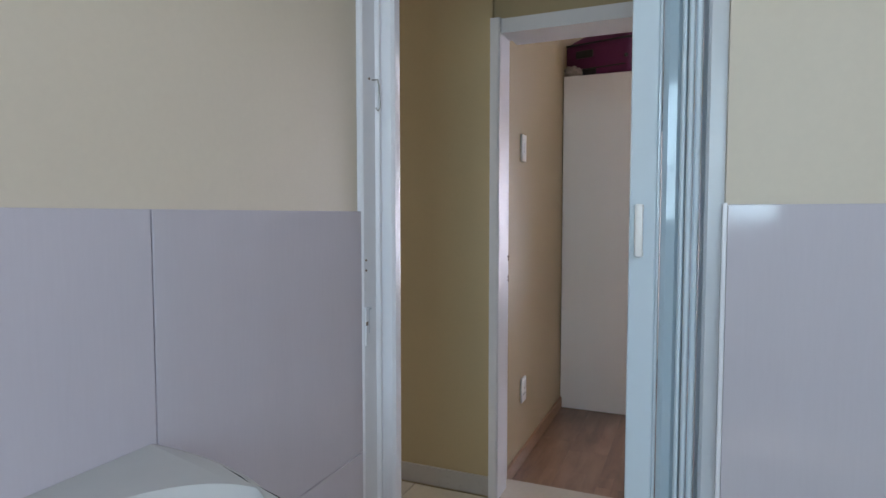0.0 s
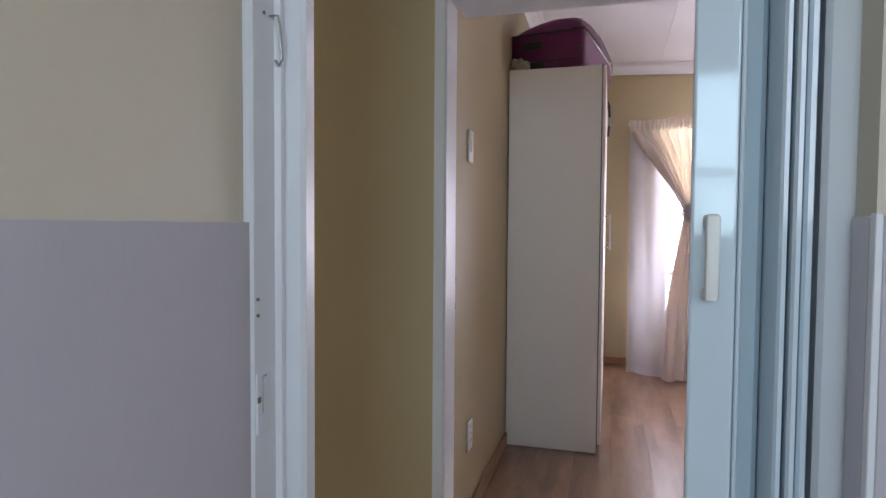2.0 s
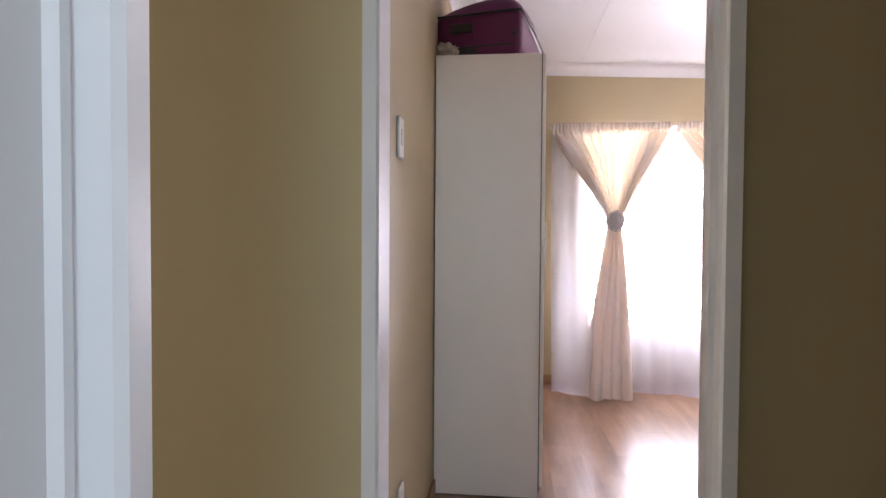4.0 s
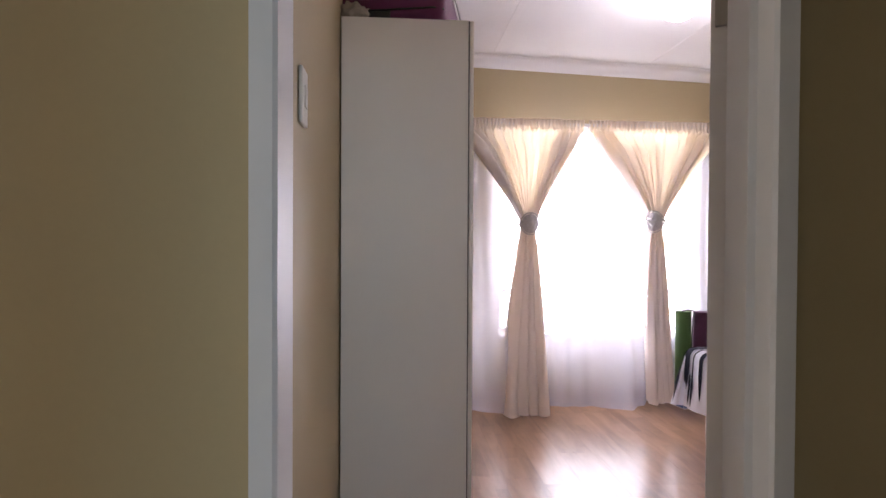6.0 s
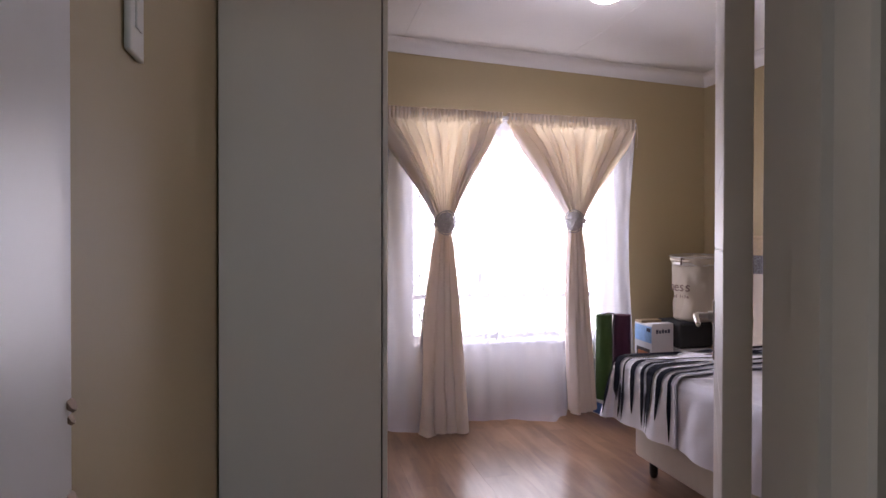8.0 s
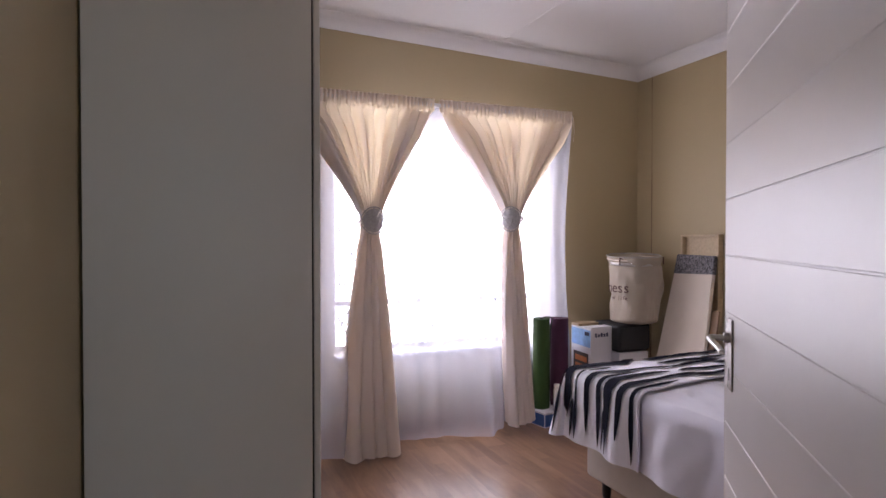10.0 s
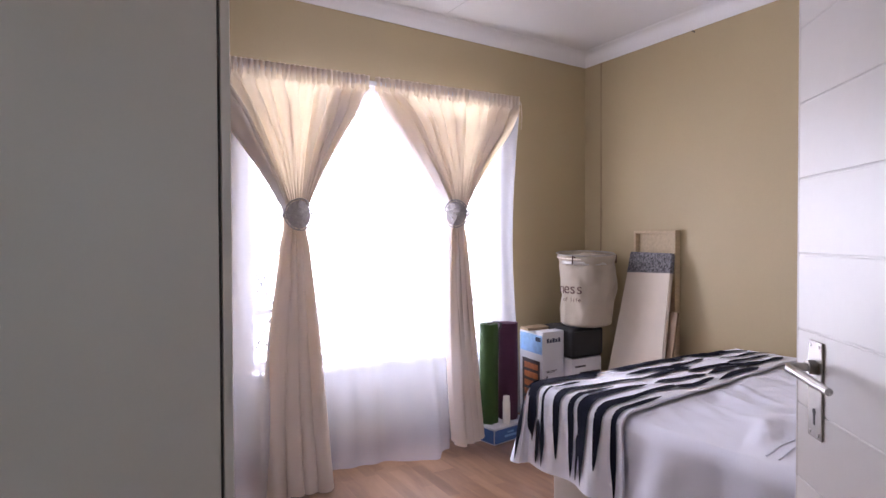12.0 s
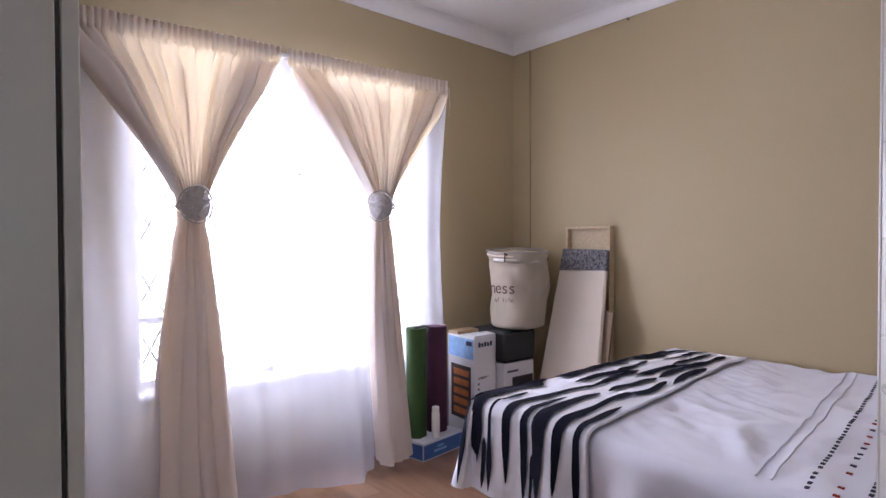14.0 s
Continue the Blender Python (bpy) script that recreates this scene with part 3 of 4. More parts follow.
pane = part("pane", box(WX0 + 0.041, WX1 - 0.041, fy + 0.018, fy + 0.022, WZ0 + 0.051, WZ1 - 0.041), glass("window_glass"), win)
pane.visible_shadow = False

bwin = thing("window_2", "white bathroom window with a transom bar", "window", kind="structure")
part("window_frame", boxes((BWX0, BWX1, BACK_Y - 0.04, BACK_Y - 0.005, BWZ0, BWZ0 + 0.035), (BWX0, BWX1, BACK_Y - 0.04, BACK_Y - 0.005, BWZ1 - 0.035, BWZ1), (BWX0, BWX0 + 0.035, BACK_Y - 0.04, BACK_Y - 0.005, BWZ0 + 0.035, BWZ1 - 0.035), (BWX1 - 0.035, BWX1, BACK_Y - 0.04, BACK_Y - 0.005, BWZ0 + 0.035, BWZ1 - 0.035), (BWX0 + 0.035, BWX1 - 0.035, BACK_Y - 0.04, BACK_Y - 0.005, 1.53, 1.57), bevel=0.003), M_TRIM, bwin)
bwb = bmesh.new()
for s in (1, -1):
    for a in (0.60, 0.95):
        b2 = tube([(a - 0.1 * s, BACK_Y - 0.06, BWZ0), (a + 0.1 * s, BACK_Y - 0.06, 1.53)], 0.006, 6)
        me = bpy.data.meshes.new("bar")
        b2.to_mesh(me)
        b2.free()
        bwb.from_mesh(me)
part("burglar_bars", bwb, M_BARS, bwin)

RAIL_Z, RAIL_Y = 2.09, 8.05


def wob(*a):
    return noise.noise(Vector(a))


def curtain(name, x0, x1, tie, tie_z, f0, f1, foot_y, foot_z, seed, label):
    """A pleated curtain, caught in at the tie and falling to the floor."""
    N = 12

    def place(u, v):
        z_top = RAIL_Z + 0.035
        if v < 0.05:
            k = v / 0.05
            x = lerp(x0, x1, u)
            p = u * 2 * math.pi * 34 + 3 * wob(u * 8, seed, 3)
            return (x + 0.004 * math.cos(p), RAIL_Y + 0.015 * math.sin(p) * (0.5 + 0.5 * abs(2 * k - 1)) + 0.012 * wob(u * 9, seed, 0), lerp(z_top, RAIL_Z - 0.045, k) + 0.005 * wob(u * 30, seed, 5))
        if v < 0.52:
            k = (v - 0.05) / 0.47
            hw = 0.06
            s = (1 - k) ** 1.1
            xa = lerp(tie - hw, x0, s) + 0.03 * math.sin(math.pi * k)
            xb = lerp(tie + hw, x1, s) - 0.03 * math.sin(math.pi * k)
            x = lerp(xa, xb, u)
            z = lerp(RAIL_Z - 0.045, tie_z + 0.03, k) - 0.03 * math.sin(math.pi * k) * abs(u - 0.5) * 2
            grow = ease(min(1, 0.22 + k * 3.0))
            edge = (2 * abs(u - 0.5)) ** 2.5
            ph = N * 2 * math.pi * u + 3.2 * wob(u * 3.5, seed, 1) + 0.7 * wob(u * 6, k * 2, seed)
            amp = 0.006 + 0.066 * grow * (0.35 + 0.9 * abs(wob(u * 6, seed, 4))) * (1 - 0.35 * k)
            y = RAIL_Y - 0.035 * ease(k) + amp * math.sin(ph) + 0.007 * math.sin(3.1 * ph + 4 * k) * grow - 0.02 * ease(k) * math.sin(math.pi * u)
            return (x + (xb - xa) / N * (0.20 + 0.85 * abs(wob(u * 7, seed, 11)) + 0.40 * edge) * grow * math.cos(ph + 0.4), y, z)
        k = (v - 0.52) / 0.48
        hw = 0.080
        e = ease(min(1, k * 1.2)) * 0.6 + 0.4 * k
        xa, xb = lerp(tie - hw, f0, e), lerp(tie + hw, f1, e)
        if k < 0.14:
            p = 0.010 * math.sin(math.pi * k / 0.14)
            xa, xb = xa + p, xb - p
        x = lerp(xa + 0.02, xb - 0.02, u)
        zb = foot_z + 0.03 * wob(u * 3, seed, 9) + 0.02 * (u - 0.5)
        z = lerp(tie_z + 0.03, zb, k)
        ph = 4.2 * 2 * math.pi * u + 2.2 * wob(u * 2.5, seed, 2) + 0.6 * k
        amp = 0.022 + 0.034 * ease(k)
        y = RAIL_Y - 0.035 - (RAIL_Y - 0.035 - foot_y) * k ** 1.3 + amp * math.sin(ph) * (0.5 + 0.9 * abs(wob(u * 4, k * 0.7, seed))) + 0.004 * math.sin(2.7 * ph + 5 * k) - 0.03 * math.sin(math.pi * u) * (0.4 + 0.6 * k)
        return (x + (0.01 + 0.034 * ease(k * 2)) * math.cos(ph) * (0.4 + abs(wob(u * 3, seed, 6))), y, z)

    ob = thing(name, label, "curtain", group="curtains at the bedroom window")
    part("drape", sheet(340, 110, place), M_CURTAIN, ob, smooth=True)
    # the gathered cloth lies several layers deep from the tie down and along its bunched edges
    for dy in (0.016, 0.034):
        part("back_fold", sheet(80, 60, lambda u, v: tuple(Vector(place(0.05 + 0.90 * u, lerp(0.485, 0.997, v))) + Vector((0, dy, 0.004)))), M_CURTAIN, ob, smooth=True)
    for e0, e1 in ((0.012, 0.20), (0.80, 0.988)):
        part("edge_fold", sheet(50, 50, lambda u, v: tuple(Vector(place(lerp(e0, e1, u), lerp(0.055, 0.50, v))) + Vector((0, 0.014, 0)))), M_CURTAIN, ob, smooth=True)
    part("heading_tape", boxes((x0 + 0.004, x1 - 0.004, RAIL_Y + 0.016, RAIL_Y + 0.019, RAIL_Z - 0.035, RAIL_Z + 0.025)), M_CURTAIN, ob)
    return ob


curtain("curtain", 0.69, 1.615, 1.188, 1.348, 0.955, 1.305, 7.755, 0.02, 1.3, "cream curtain gathered by a wire tie-back, pooling on the floor")
curtain("curtain", 1.655, 2.65, 2.158, 1.37, 2.035, 2.255, 7.855, 0.06, 5.1, "cream curtain gathered by a wire tie-back, hem off the floor")


def billow(u):
    """How far the sheer's hem lies out in the room."""
    knots = ((0.0, 0.22), (0.12, 0.33), (0.2, 0.28), (0.3, 0.18), (0.45, 0.20), (0.60, 0.31), (0.66, 0.20), (0.72, 0.06), (1.0, 0.0))
    for (a, p), (b, q) in zip(knots, knots[1:]):
        if u <= b:
            return lerp(p, q, ease((u - a) / (b - a)))
    return 0.0


def sheer_place(u, v):
    x = lerp(0.70, 2.69, u)
    z = lerp(RAIL_Z + 0.02, 0.02 + 0.03 * max(0, wob(u * 6, 3, 3)) + (0.06 if u > 0.80 else 0), v)
    ph = 2 * math.pi * 13 * u + 4 * wob(u * 5, 0, 8) + 0.9 * wob(u * 8, v * 2, 3)
    edge = ease((abs(u - 0.5) - 0.36) / 0.1)
    amp = (0.004 + 0.012 * edge) * (0.5 + abs(wob(u * 4, 7, 2))) + 0.004
    y = RAIL_Y + 0.04 - billow(u) * ease((v - 0.25) / 0.75) + amp * math.sin(ph)
    if u > 0.88:
        x -= 0.06 * ease((u - 0.88) / 0.12) * math.sin(math.pi * min(1, v * 1.1))
    return (x, y, z)


sh = thing("sheer_curtain", "thin white voile curtain across the window, brushing the floor", "curtain")
part("voile", sheet(220, 60, sheer_place), M_SHEER, sh, smooth=True)
part("hem", sheet(220, 2, lambda u, v: tuple(a + b for a, b in zip(sheer_place(u, 0.985 + 0.015 * v), (0, -0.002, 0)))), M_SHEER, sh, smooth=True)
rail = thing("curtain_rail", "white curtain rail on wall brackets above the window", "curtain rail")
part("track", box(0.685, 2.665, RAIL_Y + 0.004, RAIL_Y + 0.02, RAIL_Z - 0.012, RAIL_Z + 0.012, 0.003), M_TRIM, rail)
for x in (0.75, 1.635, 2.63):
    part("bracket", box(x - 0.012, x + 0.012, RAIL_Y + 0.0205, WIN_Y - 0.001, RAIL_Z - 0.01, RAIL_Z + 0.012, 0.003), M_TRIM, rail)
part("pull_cord", tube([(2.664, RAIL_Y - 0.004, RAIL_Z), (2.671, RAIL_Y - 0.006, RAIL_Z - 0.1), (2.665, RAIL_Y - 0.004, RAIL_Z - 0.17)], 0.002, 6), M_CURTAIN, rail)


def tie_back(x, z, y, turn, seed):
    """A round brooch of bent silver wire with crossed spokes, pinned through the gathered curtain."""
    ob = thing("curtain_tie_back", "silver wire ring tie-back with crossed spokes round the curtain", "tie-back", pose(x, y, z, 0, 0, turn), group="tie-backs")
    rnd = random.Random(seed)
    R = 0.080

    def on(a, r=1.0):
        return (R * 0.92 * r * math.cos(a), -0.066 + 0.030 * (r * math.cos(a)) ** 2, R * r * math.sin(a))

    part("ring", tube([on(2 * math.pi * k / 32) for k in range(33)], 0.0038, 8, False), M_STEEL, ob, smooth=True)
    part("disc", sheet(24, 8, lambda u, v: Vector(on(2 * math.pi * u, 0.02 + 0.86 * v)) + Vector((0, 0.006, 0.0015 * math.sin(40 * u)))), M_GAUZE, ob, "silver gauze disc", smooth=True)
    for k in range(11):
        a, b = rnd.uniform(0, 6.28), rnd.uniform(0, 6.28)
        if abs(math.sin((a - b) / 2)) < 0.55:
            b = a + 2.4
        p, q = Vector(on(a)), Vector(on(b))
        mid = (p + q) / 2
        mid.y = on(0, abs(mid.x) / R)[1] - 0.008
        part("spoke", tube([p, mid, q], 0.0026, 6), M_STEEL, ob)
    part("band", tube([(0.066 * math.cos(a), 0.056 * math.sin(a), 0.012 * math.sin(2 * a)) for a in (2 * math.pi * k / 26 for k in range(27))], 0.005, 7, False), M_STEEL, ob)
    part("pin", tube([(-0.12, -0.070, -0.010), (0.0, -0.079, 0.002), (0.11, -0.068, 0.014)], 0.0026, 6), M_STEEL, ob)
    return ob


tie_back(1.182, 1.345, 7.985, 6, 3)
tie_back(2.153, 1.366, 7.985, -46, 8)

# ---- bed ----
BX0, BX1, BY0, BY1 = 1.93, 3.325, 5.0, 6.915
bed = thing("bed", "double bed with a pale base under a white duvet", "bed")
part("base", box(BX0 + 0.02, BX1, BY0, BY1 - 0.02, 0.10, 0.34, 0.02, 3), M_BASE, bed, "pale beige fabric bed base", smooth=35)
part("mattress", box(BX0 + 0.01, BX1, BY0, BY1 - 0.01, 0.345, 0.555, 0.05, 4), M_SHEET, bed, smooth=35)
for x in (BX0 + 0.09, BX1 - 0.09):
    for y in (BY0 + 0.09, (BY0 + BY1) / 2, BY1 - 0.09):
        lg = part("leg", turned([(0.016, 0.004), (0.021, 0.02), (0.021, 0.10)], 14), M_BLACK, bed, "black castor foot", m=pose(x, y, 0), smooth=35)
TOP = 0.60


def drape_edge(d, top, r=0.05):
    """Height and outward reach at distance d past a bed edge along the cloth."""
    if d <= 0:
        return 0.0, top
    q = r * math.pi / 2
    if d < q:
        a = d / r
        return r * math.sin(a), top - r * (1 - math.cos(a))
    return r, top - r - (d - q)


def bed_cloth(s, t, top, lift=0.0):
    """s metres in from the window side's foot edge (negative: hanging), t metres in from the aisle edge (negative: hanging)."""
    if s < 0 and t < 0:
        a, dd = math.atan2(-s, -t), max(-s, -t)
        o, z = drape_edge(dd, top + lift)
        o += lift
        hang = top + lift - z
        o += 0.075 * hang / 0.35 + 0.02 * hang / 0.35 * math.sin(a * 5)
        return (BX0 - o * math.cos(a), BY1 + o * math.sin(a), max(z, 0.03))
    ox, zx = drape_edge(-t, top + lift)
    oy, zy = drape_edge(-s, top + lift)
    x = BX0 + max(t, 0) - ox - (lift if t < 0.02 else 0)
    y = BY1 - max(s, 0) + oy + (lift if s < 0.02 else 0)
    z = min(zx, zy)
    hang = max(0.0, top + lift - z)
    if s >= 0 and t >= 0:
        z += 0.012 * wob(s * 3.1, t * 2.3, 1.7) + 0.006 * wob(s * 9, t * 7, 4) + 0.02 * t / 1.3
    else:
        k = hang / 0.35
        if t < 0:
            x -= 0.03 * k + 0.020 * k * math.sin(s * 21 + 2 * wob(s * 3, 2, 0)) * min(1, s * 6)
        if s < 0:
            y += 0.03 * k + 0.020 * k * math.sin(t * 19 + 2 * wob(t * 3, 5, 0)) * min(1, t * 6)
    return (x, y, max(z, 0.03))


def creases(s, t):
    """Creases that fan out from the throw's hem, and a soft quilted unevenness."""
    z = 0.006 * wob(s * 4, t * 3, 7) + 0.003 * wob(s * 13, t * 11, 2)
    fan = math.exp(-max(0.0, s - 0.42) / 0.22)
    z += 0.010 * fan * max(0.0, wob(t * 9 + 2.2 * s, s * 2.0, 5)) + 0.007 * fan * wob(t * 24 + 9 * s, s * 3, 9) + 0.004 * fan * abs(wob(t * 16 - 8 * s, s * 5, 4))
    z += 0.006 * max(0.0, wob((s + 0.5 * t) * 7, (t - s) * 1.4, 3)) ** 2 * 4
    hem = 0.50 - 0.16 * ease((t + 0.345) / 1.655)
    return 2.3 * z * ease((s - hem + 0.01) / 0.07)


def duvet(u, v):
    s, t = lerp(-0.28, BY1 - BY0 - 0.02, u), lerp(-0.33, BX1 - BX0 - 0.01, v)
    x, y, z = bed_cloth(s, t, TOP)
    if t > 0 and s > 0:
        z += creases(s, t) * ease(t * 8)
    elif t < 0 and s > 0.3:
        x -= 0.9 * creases(s, -t * 0.4) * ease(-t * 6) + 0.006 * math.sin(14 * s + 9 * t) * ease(-t * 5)
    return (x, y, z)


part("duvet", sheet(230, 170, duvet), M_SHEET, bed, "white cotton duvet cover with pin tucks", smooth=True)


M_FLEECE = material("white_fleece", (0.86, 0.87, 0.97), 0.95, 0.03, 20, 500, 0.35, sheen=0.15)
M_STRIPE = material("navy_fleece_print", (0.009, 0.010, 0.022), 0.95, 0.15, 20, 500, 0.3, spec=0.1)
S0, S1, T0, T1 = -0.30, 0.50, -0.345, 1.31


def throw_place(u, v):
    t = lerp(T0, T1, u)
    s = lerp(S0, S1 - 0.16 * ease(u), v)
    x, y, z = bed_cloth(s, t, TOP, 0.016)
    return (x, y, z)


thr = thing("throw_blanket", "white fleece throw with navy zebra stripes across the bed", "throw blanket")
part("fleece", sheet(160, 100, throw_place, uv=lambda u, v: (lerp(T0, T1, u), lerp(S0, S1, v))), M_FLEECE, thr, smooth=True)
hem_pts = [throw_place(k / 60, 1.0) for k in range(61)]
part("hem", tube([(p[0], p[1], p[2] + 0.001) for p in hem_pts], 0.006, 8), M_SHEET, thr, "white rolled hem", smooth=True)



def stroke(bm, t0, s0, t1, s1, w, bend, seed):
    """One tapered zebra stroke lying on the throw, from (t0, s0) to (t1, s1)."""
    rows, n = [], 26
    for i in range(n + 1):
        k = i / n
        t = lerp(t0, t1, k)
        s = lerp(s0, s1, k) + bend * math.sin(math.pi * k) + 0.012 * wob(t * 4, seed, 2)
        hw = w / 2 * min(1.0, k * 4.5 + 0.04, (1 - k) * 7 + 0.12) ** 0.75 * (0.92 + 0.6 * wob(t * 6, seed, 8))
        shrink = 1 - 0.16 * ease((t - T0) / (T1 - T0)) / (S1 - S0)
        s, hw = S0 + (s - S0) * shrink, hw * shrink
        rows.append([bm.verts.new(bed_cloth(s + q * hw, t, TOP, 0.0225)) for q in (-1, -0.33, 0.33, 1)])
    for a, b in zip(rows, rows[1:]):
        for k in range(3):
            bm.faces.new((a[k], b[k], b[k + 1], a[k + 1]))


stripes = bmesh.new()
rz = random.Random(21)


def mark(t0, s0, t1, s1, w, bend, seed):
    """A stroke, kept inside the throw's hem."""
    if max(s0, s1) + w / 2 < S1 - 0.008 and t1 - t0 > 0.08:
        stroke(stripes, t0, s0, t1, s1, w, bend, seed)


# long strokes up the hanging side and over the edge, with a short one between them now and then
row = 0
while S0 + 0.04 + 0.0725 * row < S1:
    s_a = S0 + 0.04 + 0.0725 * row
    start = T0 + (0.012, 0.06, 0.012, 0.012, 0.09)[row % 5]
    if s_a < -0.10:
        start = 0.02
    end = (0.16, 0.30, 0.38, 0.20, 0.34, 0.12, 0.26)[row % 7]
    sway = rz.uniform(-0.01, 0.012)
    mark(start, s_a, end, s_a + sway, (0.030, 0.042, 0.034, 0.052, 0.044)[row % 5], rz.uniform(-0.010, 0.004), row * 3.7)
    if row % 3 == 1 and s_a > -0.10:
        mark(T0 + 0.012, s_a + 0.036, -0.16, s_a + 0.038, 0.022, 0.003, row * 2.1)
    if row % 3 == 0:
        mark(end - 0.16, s_a + sway * 0.5, end + 0.14, s_a + sway + 0.045, 0.034, -0.008, row * 5.3)
    row += 1
# shorter forked strokes across the top
tier, t = 0, 0.34
while t < T1 - 0.15:
    s_row = S0 + 0.03 + 0.045 * (tier % 2)
    while s_row < S1:
        ta, ln = t + rz.uniform(-0.06, 0.06), rz.uniform(0.26, 0.40)
        te, drift = min(ta + ln, T1 - 0.02), rz.uniform(-0.02, 0.05)
        w = rz.uniform(0.040, 0.052)
        mark(ta, s_row, te, s_row + drift, w, rz.uniform(-0.015, 0.015), s_row * 17 + t)
        if rz.random() < 0.4:
            mark(ta + ln * 0.55, s_row + drift * 0.5, min(te + 0.05, T1 - 0.02), s_row + drift + 0.06, w * 0.7, -0.008, s_row * 9 + t)
        s_row += rz.uniform(0.090, 0.108)
    tier += 1
    t += 0.30
bmesh.ops.recalc_face_normals(stripes, faces=stripes.faces[:])
tagged(part("stripes", stripes, M_STRIPE, thr, "tapered navy zebra strokes printed on the fleece", smooth=True), kind="stuff")

# ---- bedroom door leaf ----
leaf = thing("door_3", "white panelled bedroom door with horizontal grooves, standing open", "door", pose(0.862, 4.88, 0.01, 0, 0, 52.6), kind="structure")
LL, LH, LT = 0.873, 1.93, 0.04
grooves = [0.147 + 0.1297 * k for k in range(14)]
bm = bmesh.new()
zs = [0.0] + [g for g in grooves if g < LH - 0.03] + [LH]
for a, b in zip(zs, zs[1:]):
    add_box(bm, 0.006, LL - 0.006, -LT, 0, a + 0.0014, b - 0.0014, 0.0012, 1)
add_box(bm, 0.003, LL - 0.003, 0.002 - LT, -0.002, 0.01, LH - 0.01)
for a, b in ((0, 0.0055), (LL - 0.0055, LL)):
    add_box(bm, a, b, -LT, 0, 0, LH, 0.0012, 1)
part("leaf", bm, M_DOOR, leaf, smooth=35)


def lever_set(side):
    """A long steel plate with keyhole and a curved lever, on one face of the leaf."""
    y0 = 0.0 if side > 0 else -LT
    cx = LL - 0.075
    pl = part("lock_plate", box(cx - 0.023, cx + 0.023, min(y0, y0 + side * 0.004), max(y0, y0 + side * 0.004), 0.883, 1.043, 0.0018), M_STEEL, leaf, "brushed steel lock plate")
    part("keyhole", boxes((cx - 0.003, cx + 0.003, min(y0 + side * 0.003, y0 + side * 0.0048), max(y0 + side * 0.003, y0 + side * 0.0048), 0.905, 0.925)), M_BLACK, pl)
    part("keyhole", tube([(cx, y0 + side * 0.003, 0.927), (cx, y0 + side * 0.0049, 0.927)], 0.005, 12), M_BLACK, pl)
    for sx in (-0.014, 0.014):
        for z in (0.891, 1.035):
            part("screw", tube([(cx + sx, y0 + side * 0.003, z), (cx + sx, y0 + side * 0.0055, z)], 0.003, 10), M_CHROME, pl)
    part("rose", tube([(cx, y0 + side * 0.004, 1.0), (cx, y0 + side * 0.016, 1.0)], 0.012, 16), M_STEEL, pl, smooth=35)
    pts = [(cx, y0 + side * 0.012, 1.0), (cx, y0 + side * 0.03, 1.0), (cx + 0.002, y0 + side * 0.042, 1.0), (cx - 0.010, y0 + side * 0.047, 0.999), (cx - 0.05, y0 + side * 0.045, 0.996), (cx - 0.09, y0 + side * 0.041, 0.991), (cx - 0.122, y0 + side * 0.040, 0.989)]
    part("lever", tube(pts, [0.007, 0.007, 0.007, 0.0072, 0.007, 0.0068, 0.006], 12), M_CHROME, pl, "polished curved lever", smooth=40)


lever_set(1)
lever_set(-1)
part("lock_strip", box(LL, LL + 0.002, -0.03, -0.01, 0.90, 1.06), M_STEEL, leaf, "steel lock forend")
for z in (0.22, 1.70):
    hg = part("hinge", tube([(-0.012, -LT - 0.004, z - 0.05), (-0.012, -LT - 0.004, z + 0.05)], 0.006, 10), M_STEEL, leaf)
    part("hinge_leaf", box(-0.012, 0.0, -LT - 0.003, -LT + 0.03, z - 0.05, z + 0.05), M_STEEL, leaf)

# ---- ceiling light ----
LZ = CEIL + TILT * (EAST_X - 1.753)
lamp = thing("ceiling_light", "round opal glass ceiling light, switched on", "ceiling light", pose(1.765, 6.871, LZ - 0.001))
part("shade", turned([(0.0, -0.142), (0.04, -0.137), (0.075, -0.119), (0.095, -0.085), (0.092, -0.052), (0.06, -0.035)], 28), glowing("opal_glass", (0.97, 0.96, 0.98), 42.0), lamp, "glowing opal glass bowl", smooth=True)
part("base", turned([(0.058, -0.034), (0.06, -0.02), (0.085, -0.012), (0.09, 0.0)], 28), M_TRIM, lamp, smooth=35)

# ---- things on the wardrobe ----
case = thing("suitcase", "purple soft suitcase with dark piping lying on the wardrobe", "suitcase", pose(0.262, 6.36, 2.0775, 0, 0, -13))
part("body", box(-0.215, 0.215, -0.31, 0.31, 0, 0.225, 0.045, 4), M_CASE, case, smooth=40)


def lid(u, v):
    x, y = lerp(-0.205, 0.205, u), lerp(-0.30, 0.30, v)
    e = max(0.0, math.sin(math.pi * u)) ** 0.35 * max(0.0, math.sin(math.pi * v)) ** 0.35
    return (x, y, 0.20 + 0.14 * e * (0.72 + 0.42 * ease(u)) + 0.008 * wob(u * 5, v * 5, 2))


part("lid", sheet(26, 26, lid), M_CASE, case, "bulging soft purple lid", smooth=True)
part("piping", tube([(-0.205, -0.3115, 0.207), (0.18, -0.3115, 0.207), (0.207, -0.295, 0.212), (0.2145, 0.0, 0.20), (0.2145, 0.295, 0.17)], 0.006, 8), M_BLACK, case, "dark piping", smooth=True)
part("zip", tube([(0.2155, -0.27, 0.185), (0.2175, 0.0, 0.165), (0.2165, 0.29, 0.135)], 0.005, 8), M_STEEL, case, "silver zip", smooth=True)
